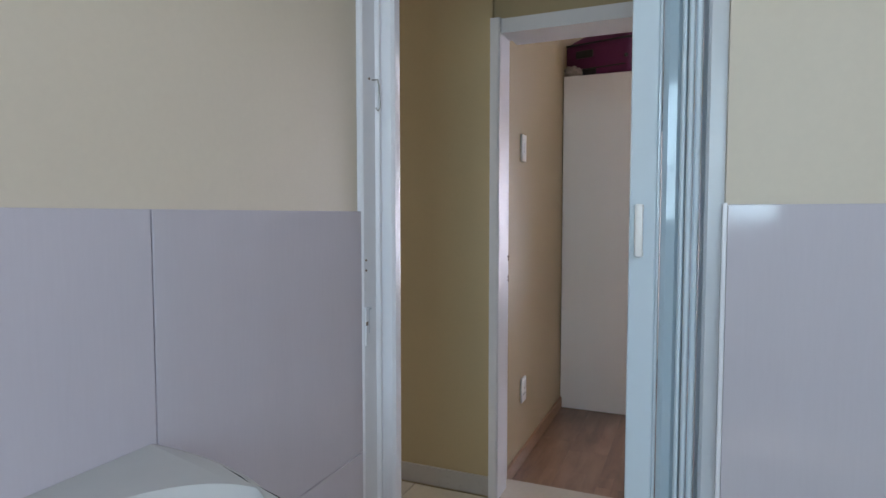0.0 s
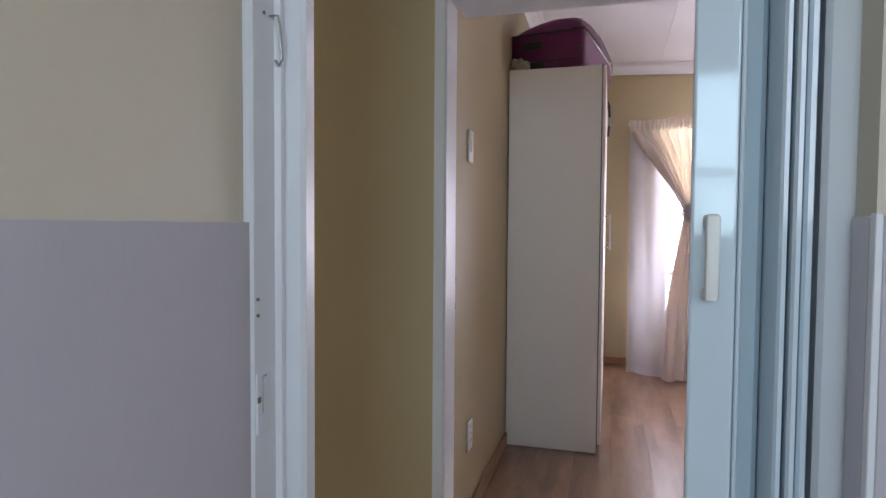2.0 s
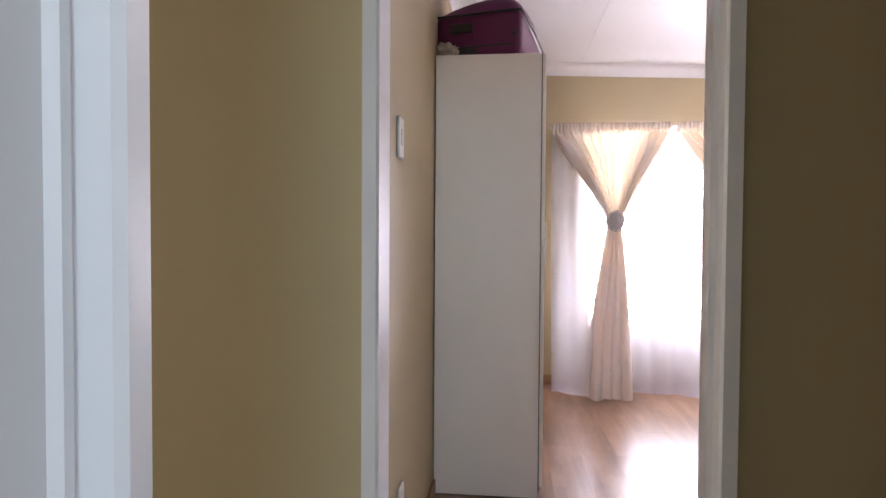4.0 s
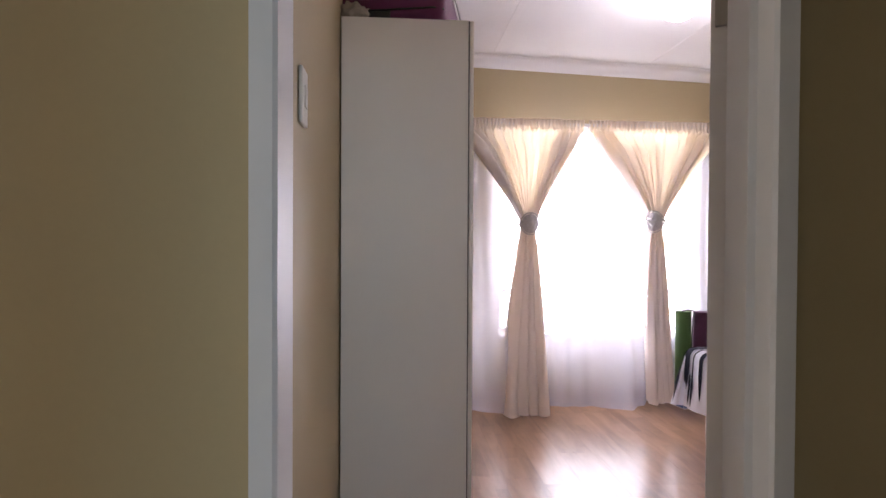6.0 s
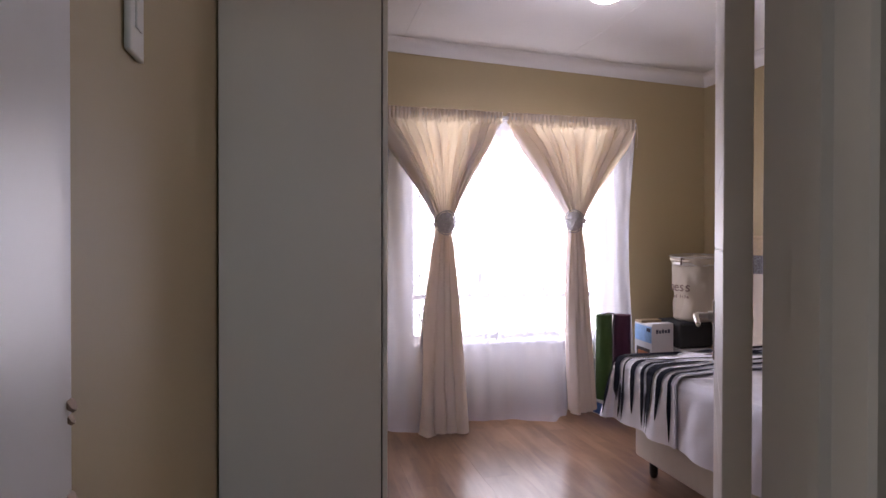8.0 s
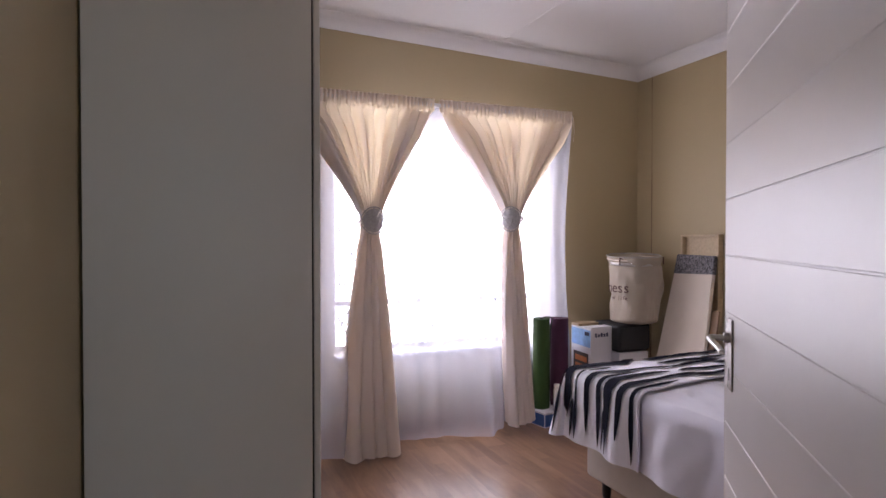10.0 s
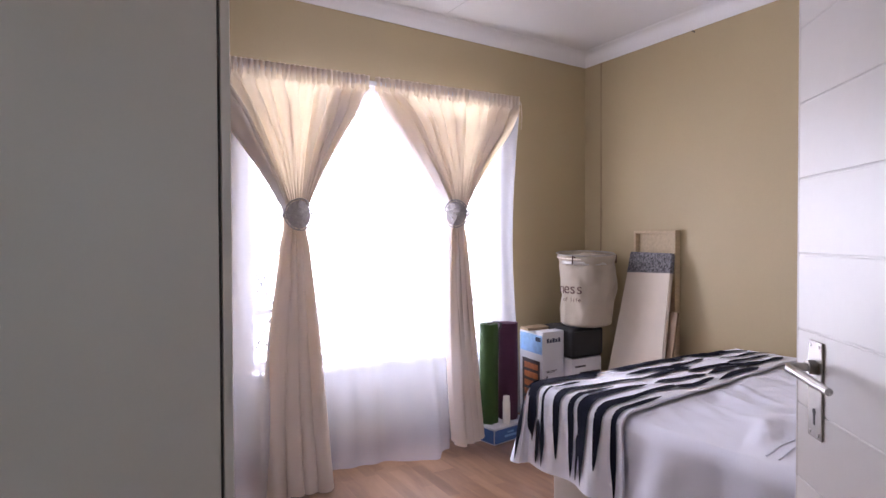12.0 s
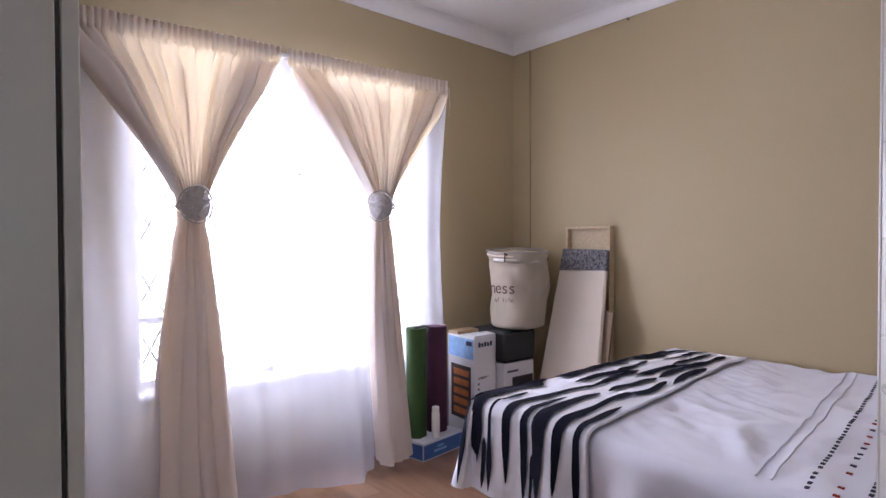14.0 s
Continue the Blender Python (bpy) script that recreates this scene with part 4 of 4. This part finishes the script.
part("piping", tube([(-0.205, -0.3115, 0.052), (0.17, -0.3115, 0.052), (0.207, -0.29, 0.052), (0.2145, 0.29, 0.052)], 0.004, 8), M_BLACK, case, smooth=True)
part("grip", boxes((-0.13, -0.02, -0.323, -0.309, 0.12, 0.165), bevel=0.005), M_BLACK, case, "dark rubber carrying grip")
part("grip_base", boxes((-0.14, -0.01, -0.3135, -0.309, 0.085, 0.185), bevel=0.002), M_CASE, case)
part("trolley_plate", boxes((-0.14, 0.0, -0.316, -0.309, 0.012, 0.048), bevel=0.003), M_BLACK, case)
for x, y in ((0.19, -0.313), (0.2165, 0.1)):
    part("stud", tube([(x - 0.01, y + 0.004, 0.10), (x, y - 0.004, 0.10)], 0.011, 12), M_BLACK, case)
part("zip_pull", tube([(0.222, 0.27, 0.15), (0.23, 0.26, 0.125), (0.226, 0.27, 0.09)], 0.004, 7), M_STEEL, case)

lace = thing("lace_bundle", "crumpled beige lace cloth beside the suitcase", "cloth", pose(0.05, 6.06, 2.0755))


def crumple(u, v):
    a, b = 2 * math.pi * u, math.pi * v
    r = 1 + 0.5 * wob(3 * math.cos(a) * math.sin(b), 3 * math.sin(a) * math.sin(b), 3 * math.cos(b)) + 0.25 * wob(9 * math.cos(a), 9 * math.sin(a) * math.sin(b), 9 * math.cos(b))
    return (0.055 * r * math.cos(a) * math.sin(b), 0.04 * r * math.sin(a) * math.sin(b), max(0.0, 0.03 + 0.035 * r * math.cos(b)))


part("cloth", sheet(40, 20, crumple), M_LINEN, lace, smooth=True)
strap = thing("strap", "dark strap with buckle hanging on a wardrobe door", "strap")
part("webbing", tube([(0.515, 7.10, 2.079), (0.53, 7.11, 2.05), (0.535, 7.12, 1.98), (0.53, 7.115, 1.93), (0.525, 7.11, 1.86)], 0.008, 8), M_BLACK, strap)
part("buckle", boxes((0.520, 0.545, 7.095, 7.135, 1.94, 1.99), bevel=0.004), M_STEEL, strap)
part("loop", tube([(0.505, 7.08, 2.0785), (0.52, 7.09, 2.10), (0.535, 7.12, 2.07), (0.53, 7.13, 2.02)], 0.005, 7), M_BLACK, strap)

# ---- corner of the bedroom ----


def text(body, size, m, mat, parent, name="lettering"):
    cu = bpy.data.curves.new(name, "FONT")
    cu.body, cu.size, cu.extrude, cu.align_x = body, size, 0.0006, "CENTER"
    tmp = new("tmp", cu)
    dg = bpy.context.evaluated_depsgraph_get()
    me = bpy.data.meshes.new_from_object(tmp.evaluated_get(dg))
    bpy.data.objects.remove(tmp)
    me.materials.clear()
    me.materials.append(mat)
    ob = new(name, me)
    ob.parent = parent
    ob.matrix_basis = m
    return ob


flat = thing("flat_carton", "low white carton with a blue side under the rolled mats", "carton", pose(2.448, 7.956, 0.002, 0, 0, 10))
part("carton", box(-0.165, 0.165, -0.1, 0.1, 0, 0.098, 0.003), M_CARD, flat)
part("blue_side", box(-0.162, 0.162, -0.1015, -0.1004, 0.008, 0.086), M_CARDBLUE, flat, "blue printed side")
part("blue_side", box(-0.1665, -0.1654, -0.095, 0.095, 0.008, 0.086), M_CARDBLUE, flat, "blue printed side")
for k, w in enumerate((0.05, 0.10)):
    part("print_bar", box(-0.03 - w / 2, -0.03 + w / 2, -0.1026, -0.1016, 0.055 - 0.022 * k, 0.066 - 0.02 * k), M_SKYPRINT, flat, "plain bars of print")


def rolled_mat(name, label, m, mat, h, r):
    """A rolled mat standing on end: the spiral shows at its top, held by a strap."""
    ob = thing(name, label, "yoga mat", m, group="rolled mats")
    pts, turns, n = [], 3.6, 110
    for i in range(n + 1):
        a = 2 * math.pi * turns * i / n
        rr = lerp(r * 0.22, r, i / n)
        pts.append((rr * math.cos(a), rr * math.sin(a)))
    bm = bmesh.new()
    t = 0.012
    rows = []
    for i, (x, y) in enumerate(pts):
        d = math.hypot(x, y)
        xi, yi = x * (d - t) / d, y * (d - t) / d
        rows.append([bm.verts.new(q) for q in ((x, y, 0), (x, y, h), (xi, yi, h), (xi, yi, 0))])
    for p, q in zip(rows, rows[1:]):
        for k in range(4):
            bm.faces.new((p[k], q[k], q[(k + 1) % 4], p[(k + 1) % 4]))
    bm.faces.new(rows[0])
    bm.faces.new(rows[-1][::-1])
    bmesh.ops.recalc_face_normals(bm, faces=bm.faces[:])
    part("roll", bm, mat, ob, smooth=40)
    return ob


gm = rolled_mat("yoga_mat", "rolled green foam mat standing on the flat carton", pose(2.365, 7.968, 0.101, 0, 0, 40), M_GREEN, 0.60, 0.064)
pm = rolled_mat("yoga_mat", "rolled purple foam mat standing on the flat carton", pose(2.51, 7.985, 0.101, 0, 0, 150), M_PURPLE, 0.595, 0.066)
part("strap", tube([(0.045, -0.062, 0.60), (0.068, -0.04, 0.55), (0.075, -0.03, 0.35), (0.073, -0.03, 0.10)], 0.006, 8), M_BLACK, gm, "black carrying strap")
part("strap", tube([(-0.04, 0.0, 0.602), (0.0, -0.03, 0.612), (0.05, -0.05, 0.604)], 0.006, 8), M_BLACK, gm, "black carrying strap")
tubew = thing("white_bottle", "small white plastic bottle on the flat carton", "bottle", pose(2.428, 7.882, 0.1015))
part("bottle", turned([(0.021, 0.0), (0.023, 0.004), (0.023, 0.13), (0.019, 0.138)], 20), M_WHITEPL, tubew, smooth=40)
part("cap", turned([(0.02, 0.1385), (0.02, 0.165), (0.018, 0.168)], 20), M_WHITEPL, tubew, smooth=40)

app = thing("appliance_carton", "tall white appliance carton with a heater pictured on its side", "carton", pose(2.64, 7.80, 0.002, 0, 0, 0))
part("carton", prism([(0.0, 0.0), (0.178, 0.012), (0.20, 0.268), (0.022, 0.256)], 0, 0.63), M_CARD, app)
part("flap", prism([(0.004, 0.0), (0.178, 0.014), (0.185, 0.10), (0.01, 0.09)], 0.6305, 0.642), M_CARD, app, "lifted top flap")
part("flap", prism([(0.016, 0.16), (0.19, 0.172), (0.198, 0.264), (0.022, 0.252)], 0.6305, 0.648), material("brown_card", (0.38, 0.27, 0.16), 0.8, 0.1), app, "brown inner flap")
side = pose(0.0, 0.0, 0.0, 0, 0, 85.1)
side_art = part("sky_print", box(0.006, 0.25, 0.0004, 0.0014, 0.505, 0.62), M_SKYPRINT, app, "pale blue print", m=side)
part("heater_picture", box(0.03, 0.225, 0.0004, 0.0014, 0.15, 0.46), M_DARKPRINT, app, "picture of a dark heater", m=side)
for k in range(5):
    part("heater_bar", box(0.05, 0.20, 0.0015, 0.0022, 0.175 + 0.056 * k, 0.212 + 0.056 * k), M_ORANGE, app, "orange bar in the picture", m=side)
front = pose(0.0, 0.0, 0.0, 0, 0, 3.86)
for x0, x1, z0, z1 in ((0.03, 0.15, 0.575, 0.602), ):
    for k in range(5):
        w = (x1 - x0) / 5
        part("logo_bar", box(x0 + k * w + 0.003, x0 + (k + 1) * w - 0.003, -0.0014, -0.0004, z0, z1 - (0.006 if k % 2 else 0)), M_NAVY, app, "plain logo shapes in navy", m=front)
for z, w in ((0.40, 0.09), (0.392, 0.07), (0.36, 0.012), (0.33, 0.012), (0.24, 0.05), (0.20, 0.06)):
    part("print_bar", box(0.03, 0.03 + w, -0.0013, -0.0004, z, z + (0.004 if w > 0.02 else 0.012)), M_INK, app, "plain bars of print", m=front)
part("logo_bar", box(0.02, 0.075, 0.0016, 0.0024, 0.582, 0.607), M_NAVY, app, "plain logo shape in navy", m=side)

wb = thing("white_carton", "white carton with a dark printed picture, under a black bag", "carton", pose(2.96, 7.90, 0.002, 0, 0, 1))
part("carton", box(-0.125, 0.125, -0.14, 0.15, 0, 0.465, 0.003), M_CARD, wb)
part("picture", box(-0.06, 0.115, -0.1415, -0.1404, 0.12, 0.38), M_DARKPRINT, wb, "dark printed picture")
part("print_bar", box(-0.10, -0.01, -0.1415, -0.1404, 0.41, 0.422), M_INK, wb, "plain bar of print")
bag = thing("black_bag", "black nylon bag lying on the white carton", "bag", pose(2.965, 7.90, 0.4685, 0, 0, 1))
part("bag", box(-0.14, 0.14, -0.15, 0.15, 0, 0.19, 0.03, 3), M_BLACKBAG, bag, smooth=40)
part("piping", tube([(-0.12, -0.147, 0.17), (0.0, -0.15, 0.172), (0.12, -0.147, 0.17)], 0.004, 7), M_BLACK, bag)

# ---- laundry basket ----
bk = thing("laundry_basket", "round cream canvas laundry basket with brown lettering", "laundry basket", pose(3.022, 7.84, 0.66, 0, 0, 0))


def basket_wall(u, v):
    a = 2 * math.pi * u
    ca, sa = math.cos(a), math.sin(a)
    r = lerp(0.158, 0.178, v) - 0.03 * max(0.0, 1 - v / 0.05) ** 2
    r += 0.016 * wob(1.8 * ca, 1.8 * sa, v * 2.6) + 0.009 * math.sin(3 * a + 7 * v + 2 * wob(2 * ca, 2 * sa, v * 3)) * math.sin(math.pi * v)
    r += 0.006 * wob(7 * ca, 7 * sa, v * 5) * (1 - 0.5 * v) - 0.007 * math.exp(-((v - 0.88) / 0.035) ** 2)
    lean = 0.018 * math.sin(math.pi * v) + 0.01 * v
    sag = 0.014 * math.sin(a + 0.6) + 0.012 * wob(2 * ca, 2 * sa, 4)
    return (r * ca + lean * 0.6, r * sa - lean * 0.4, 0.46 * v + sag * v)


part("canvas", sheet(96, 44, basket_wall, thick=0.004), M_LINEN, bk, smooth=True)
part("bottom", turned([(0.0, 0.004), (0.11, 0.0), (0.115, 0.012), (0.0, 0.014)], 32), M_LINEN, bk, smooth=40)
part("rim", tube([(0.18 * math.cos(a), 0.18 * math.sin(a), 0.462 + 0.012 * math.sin(a + 0.6)) for a in (2 * math.pi * k / 40 for k in range(41))], 0.0042, 8, False), M_STEEL, bk, "silver wire rim", smooth=True)
part("lining", tube([(0.176 * math.cos(a), 0.176 * math.sin(a), 0.44 + 0.012 * math.sin(a + 0.6)) for a in (2 * math.pi * k / 40 for k in range(41))], 0.005, 8, False), M_CANVAS, bk, "pale inner edge binding", smooth=True)


part("clear_strip", sheet(24, 2, lambda u, v: (0.1835 * math.cos(radians(-185 + 100 * u)), 0.1835 * math.sin(radians(-185 + 100 * u)), 0.405 + 0.022 * v + 0.012 * math.sin(radians(-185 + 100 * u) + 0.6)), thick=0.0015), M_CHROME, bk, "shiny strip below the rim", smooth=True)


def mesh_lid(u, v):
    a, r = 2 * math.pi * u, 0.172 * v
    return (r * math.cos(a), r * math.sin(a), 0.435 + 0.03 * (1 - v) + 0.012 * wob(r * 20 * math.cos(a), r * 20 * math.sin(a), 1))


part("drawstring_lid", sheet(40, 8, mesh_lid), M_LINEN, bk, "gathered mesh lid", smooth=True)
part("handle", tube([(0.165, -0.085, 0.44), (0.185, -0.088, 0.45), (0.186, -0.085, 0.40)], 0.005, 7), M_TEXTBROWN, bk)
part("handle", tube([(-0.165, -0.085, 0.44), (-0.185, -0.088, 0.45), (-0.186, -0.085, 0.40)], 0.005, 7), M_TEXTBROWN, bk)
ang0 = -170.0
for i, ch in enumerate("ness"):
    a = radians(ang0 - 15 + i * 13.6)
    r = 0.1815
    text(ch, 0.098, Matrix.Translation((r * math.cos(a), r * math.sin(a), 0.215)) @ pose(0, 0, 0, 90, 0, math.degrees(a) + 90) @ pose(0, 0, 0), M_TEXTBROWN, bk)
for i, ch in enumerate("of life"):
    a = radians(ang0 - 8 + i * 5.6)
    r = 0.1795
    if ch != " ":
        text(ch, 0.038, Matrix.Translation((r * math.cos(a), r * math.sin(a), 0.165)) @ pose(0, 0, 0, 90, 0, math.degrees(a) + 90), M_TEXTBROWN, bk)

# ---- board and tray leaning on the wall ----
board = thing("ironing_board", "cream ironing board with grey patterned end leaning on the wall", "ironing board", pose(3.068, 7.535, 0.0, 0, 10.5, 0))


def slab(outline, x0, x1):
    bm = prism(outline, 0, 1)
    for v in bm.verts:
        y, z, k = v.co.x, v.co.y, v.co.z
        v.co = (lerp(x0, x1, k), y, z)
    bmesh.ops.recalc_face_normals(bm, faces=bm.faces[:])
    bmesh.ops.bevel(bm, geom=bm.edges[:], offset=0.006, segments=2, affect="EDGES")
    return bm


part("cover", slab([(-0.222, 0.02), (0.235, 0.02), (0.155, 1.035), (-0.180, 1.045)], -0.014, 0.014), M_CANVAS, board, "cream cotton cover", smooth=35)
part("end_cover", slab([(-0.183, 1.02), (0.158, 1.01), (0.150, 1.15), (-0.176, 1.145)], -0.0175, 0.0165), M_GREYBAND, board, "grey patterned cloth end", smooth=35)
part("back_board", box(0.0175, 0.032, -0.24, 0.20, 0.01, 0.80, 0.002), M_BROWNBOARD, board, "brown board behind the cover")
tray = thing("wooden_tray", "long pale wooden tray standing on end behind the board", "tray", pose(3.3235, 7.535, 0.003))
part("tray_base", box(0.012, 0.02, -0.148, 0.142, 0.01, 1.25), M_PINE, tray)
for y0, y1, z0, z1 in ((-0.165, -0.148, 0, 1.262), (0.142, 0.159, 0, 1.262), (-0.148, 0.142, 1.245, 1.262), (-0.148, 0.142, 0.0, 0.0175)):
    part("tray_side", box(-0.022, 0.022, y0, y1, z0, z1, 0.002, 1), M_PINE, tray)

cable = thing("cable", "thin wire running down the wall near the corner", "cable")
part("wire", tube([(EAST_X - 0.004, 8.03, 2.44), (EAST_X - 0.004, 8.028, 1.6), (EAST_X - 0.004, 8.032, 0.08)], 0.003, 6), M_BROWNBOARD, cable)
nail = thing("nail", "small dark nail in the wall under the cornice", "nail")
part("shank", tube([(EAST_X + 0.01, 7.28, 2.425), (EAST_X - 0.02, 7.28, 2.43)], 0.004, 7), M_BLACK, nail)

# ---- details of the bedding ----
emb = bmesh.new()
rnd = random.Random(4)


def on_duvet(x, y):
    s, t = BY1 - y, x - BX0
    return bed_cloth(s, t, TOP)[2] + (creases(s, t) * ease(t * 8) if t > 0 else 0.0)


for row, (ya, w, h, step) in enumerate(((5.855, 0.011, 0.0045, 0.031), (5.795, 0.009, 0.0065, 0.060), (5.735, 0.011, 0.0045, 0.031))):
    x = BX0 + 0.03
    while x < BX1 - 0.03:
        y = ya + 0.22 * (x - BX0) / 1.38
        z = on_duvet(x, y) + 0.002
        if rnd.random() > 0.08:
            add_box(emb, x - w / 2, x + w / 2, y - h, y + h, z - 0.004, z + 0.0012, mat=1 if row == 1 and rnd.random() < 0.4 else 0)
        x += step
tagged(part("embroidery", emb, (M_NAVY, M_RED), bed, "rows of small navy and red stitched blocks"), kind="stuff")
for k, off in enumerate((0.075, 0.112)):
    line = []
    for i in range(120):
        x = lerp(BX0 + 0.03, BX1 - 0.02, i / 119)
        y = 5.86 + off + 0.22 * (x - BX0) / 1.38
        line.append((max(x, BX0), y, on_duvet(max(x, BX0 + 0.001), y) + 0.001))
    part("pin_tuck", tube(line, 0.003, 6), M_SHEET, bed, smooth=True)

# ---- wash basin ----
basin = thing("wash_basin", "white ceramic wash basin fixed to the tiled wall", "wash basin", pose(0.024, 2.655, 0.0))


def basin_ring(a, rx, ry, cx, z):
    c, s = math.cos(a), math.sin(a)
    return (max(0.001, cx + rx * math.copysign(abs(c) ** 0.94, c)), ry * math.copysign(abs(s) ** 0.94, s), z)


bm = bmesh.new()
N = 48
levels = [(0.12, 0.10, 0.16, 0.62), (0.30, 0.22, 0.06, 0.70), (0.385, 0.27, 0.0, 0.80), (0.40, 0.277, 0.0, 0.87), (0.395, 0.274, 0.0, 0.881), (0.385, 0.266, 0.0, 0.884)]
inner = [(0.152, 0.214, 0.238, 0.8835), (0.146, 0.208, 0.238, 0.876), (0.128, 0.185, 0.235, 0.82), (0.09, 0.12, 0.22, 0.765), (0.03, 0.03, 0.20, 0.752)]
rings = [[bm.verts.new(basin_ring(2 * math.pi * k / N, rx, ry, cx, z)) for k in range(N)] for rx, ry, cx, z in levels + inner]
for a, b in zip(rings, rings[1:]):
    for k in range(N):
        bm.faces.new((a[k], a[(k + 1) % N], b[(k + 1) % N], b[k]))
bm.faces.new(rings[0][::-1])
bm.faces.new(rings[-1])
bmesh.ops.dissolve_degenerate(bm, dist=1e-5, edges=bm.edges[:])
bmesh.ops.recalc_face_normals(bm, faces=bm.faces[:])
part("bowl", bm, M_CERAMIC, basin, smooth=45)
part("pedestal", turned([(0.10, 0.0), (0.085, 0.05), (0.07, 0.3), (0.09, 0.64)], 24), M_CERAMIC, basin, m=pose(0.16, 0, 0.0), smooth=45)
part("drain", turned([(0.02, 0.7535), (0.022, 0.756), (0.0, 0.757)], 16), M_CHROME, basin, m=pose(0.20, 0, 0), smooth=45)

# ---- tiles and planks ----


def piece(name, mesh, m, parent):
    ob = new(name, mesh)
    ob.matrix_basis = m
    ob.parent = parent
    return ob


def shared(name, bm, mat):
    me = bpy.data.meshes.new(name)
    bm.normal_update()
    bm.to_mesh(me)
    bm.free()
    me.materials.append(mat)
    return me


west, doorwall = bpy.data.objects["wall_bathroom_west"], bpy.data.objects["wall_bathroom_door"]
TS, G = 0.607, 0.001
tile_w = shared("wall_tile", box(-0.010, 0.0, G, TS - G, G, 0.594 - G, 0.0012, 1), M_TILE)
for i in range(5):
    for j in range(2):
        piece("wall_tile", tile_w, pose(TILE_X, 3.541 - TS * (i + 1), 0.047 + 0.594 * j), west)
tile_s = shared("wall_tile", box(G, TS - G, -0.001, 0.010, G, 0.60 - G, 0.0012, 1), M_TILE)
for i in range(2):
    for j in range(2):
        piece("wall_tile", tile_s, pose(0.818 + TS * i, DOOR_Y0, 0.045 + 0.60 * j), doorwall)
tile_r = shared("wall_tile", box(0.0, 0.007, G, 0.048, G, 0.60 - G, 0.0012, 1), M_TILE)
for j in range(2):
    piece("wall_tile", tile_r, pose(0.8115, DOOR_Y0 + 0.013, 0.045 + 0.60 * j), doorwall)
part("tile_edge", box(0.8110, 0.8185, DOOR_Y0 - 0.002, DOOR_Y0 + 0.012, 0.05, 1.247, 0.001, 1), M_TRIM, doorwall, "white plastic tile edge strip")

ft = shared("floor_tile", box(0.002, 0.398, 0.002, 0.398, -0.012, 0.0, 0.002, 1), M_FLOORTILE)
structure("floor_screed", boxes((HALL_W, BD0 + 0.01, 3.45, HALL_Y, -0.006, STEP - 0.012), (BD0 + 0.01, BD1 - 0.01, 3.45, 4.74, -0.006, STEP - 0.012), (BD1 - 0.01, HALL_E, 3.45, HALL_Y2, -0.006, STEP - 0.012), (0.0, BATH_E, BACK_Y, 3.45, -0.006, STEP - 0.012)), M_GROUT, "grey screed and grout under the floor tiles", "floor")
for i in range(-6, 10):
    for j in range(3):
        piece("floor_tile", ft, pose(-1.52 + 0.4 * i, 3.545 - 0.2 + 0.4 * j, STEP), floor)
for i in range(5):
    for j in range(7):
        if 3.345 - 0.4 * (j + 1) > BACK_Y - 0.1 and 0.4 * i + 0.01 < BATH_E - 0.3:
            piece("floor_tile", ft, pose(0.4 * i + 0.005, 3.345 - 0.4 * (j + 1), STEP), floor)
part("door_sill_tile", box(0.01, 0.85, 4.546, 4.742, STEP - 0.012, STEP, 0.002, 1), M_FLOORTILE, floor)
PW, PL = 0.193, 1.285
pk = shared("plank", box(0.0002, PW - 0.0002, 0.0002, PL - 0.0002, -0.008, 0.0), M_LAM)
rp = random.Random(11)
x = 0.0
while x < EAST_X:
    y = 4.745 - rp.uniform(0.1, 1.15)
    while y < WIN_Y:
        y0, y1 = max(y, 4.744), min(y + PL, WIN_Y + 0.02)
        if y1 - y0 > 0.02:
            full = y0 == y and y1 == y + PL and x + PW < EAST_X
            me = pk if full else shared("plank", box(0.0006, min(PW, EAST_X - x) - 0.0002, 0.0002, y1 - y0 - 0.0002, -0.008, 0.0), M_LAM)
            piece("plank", me, pose(x, y0, 0.002), floor)
        y += PL
    x += PW
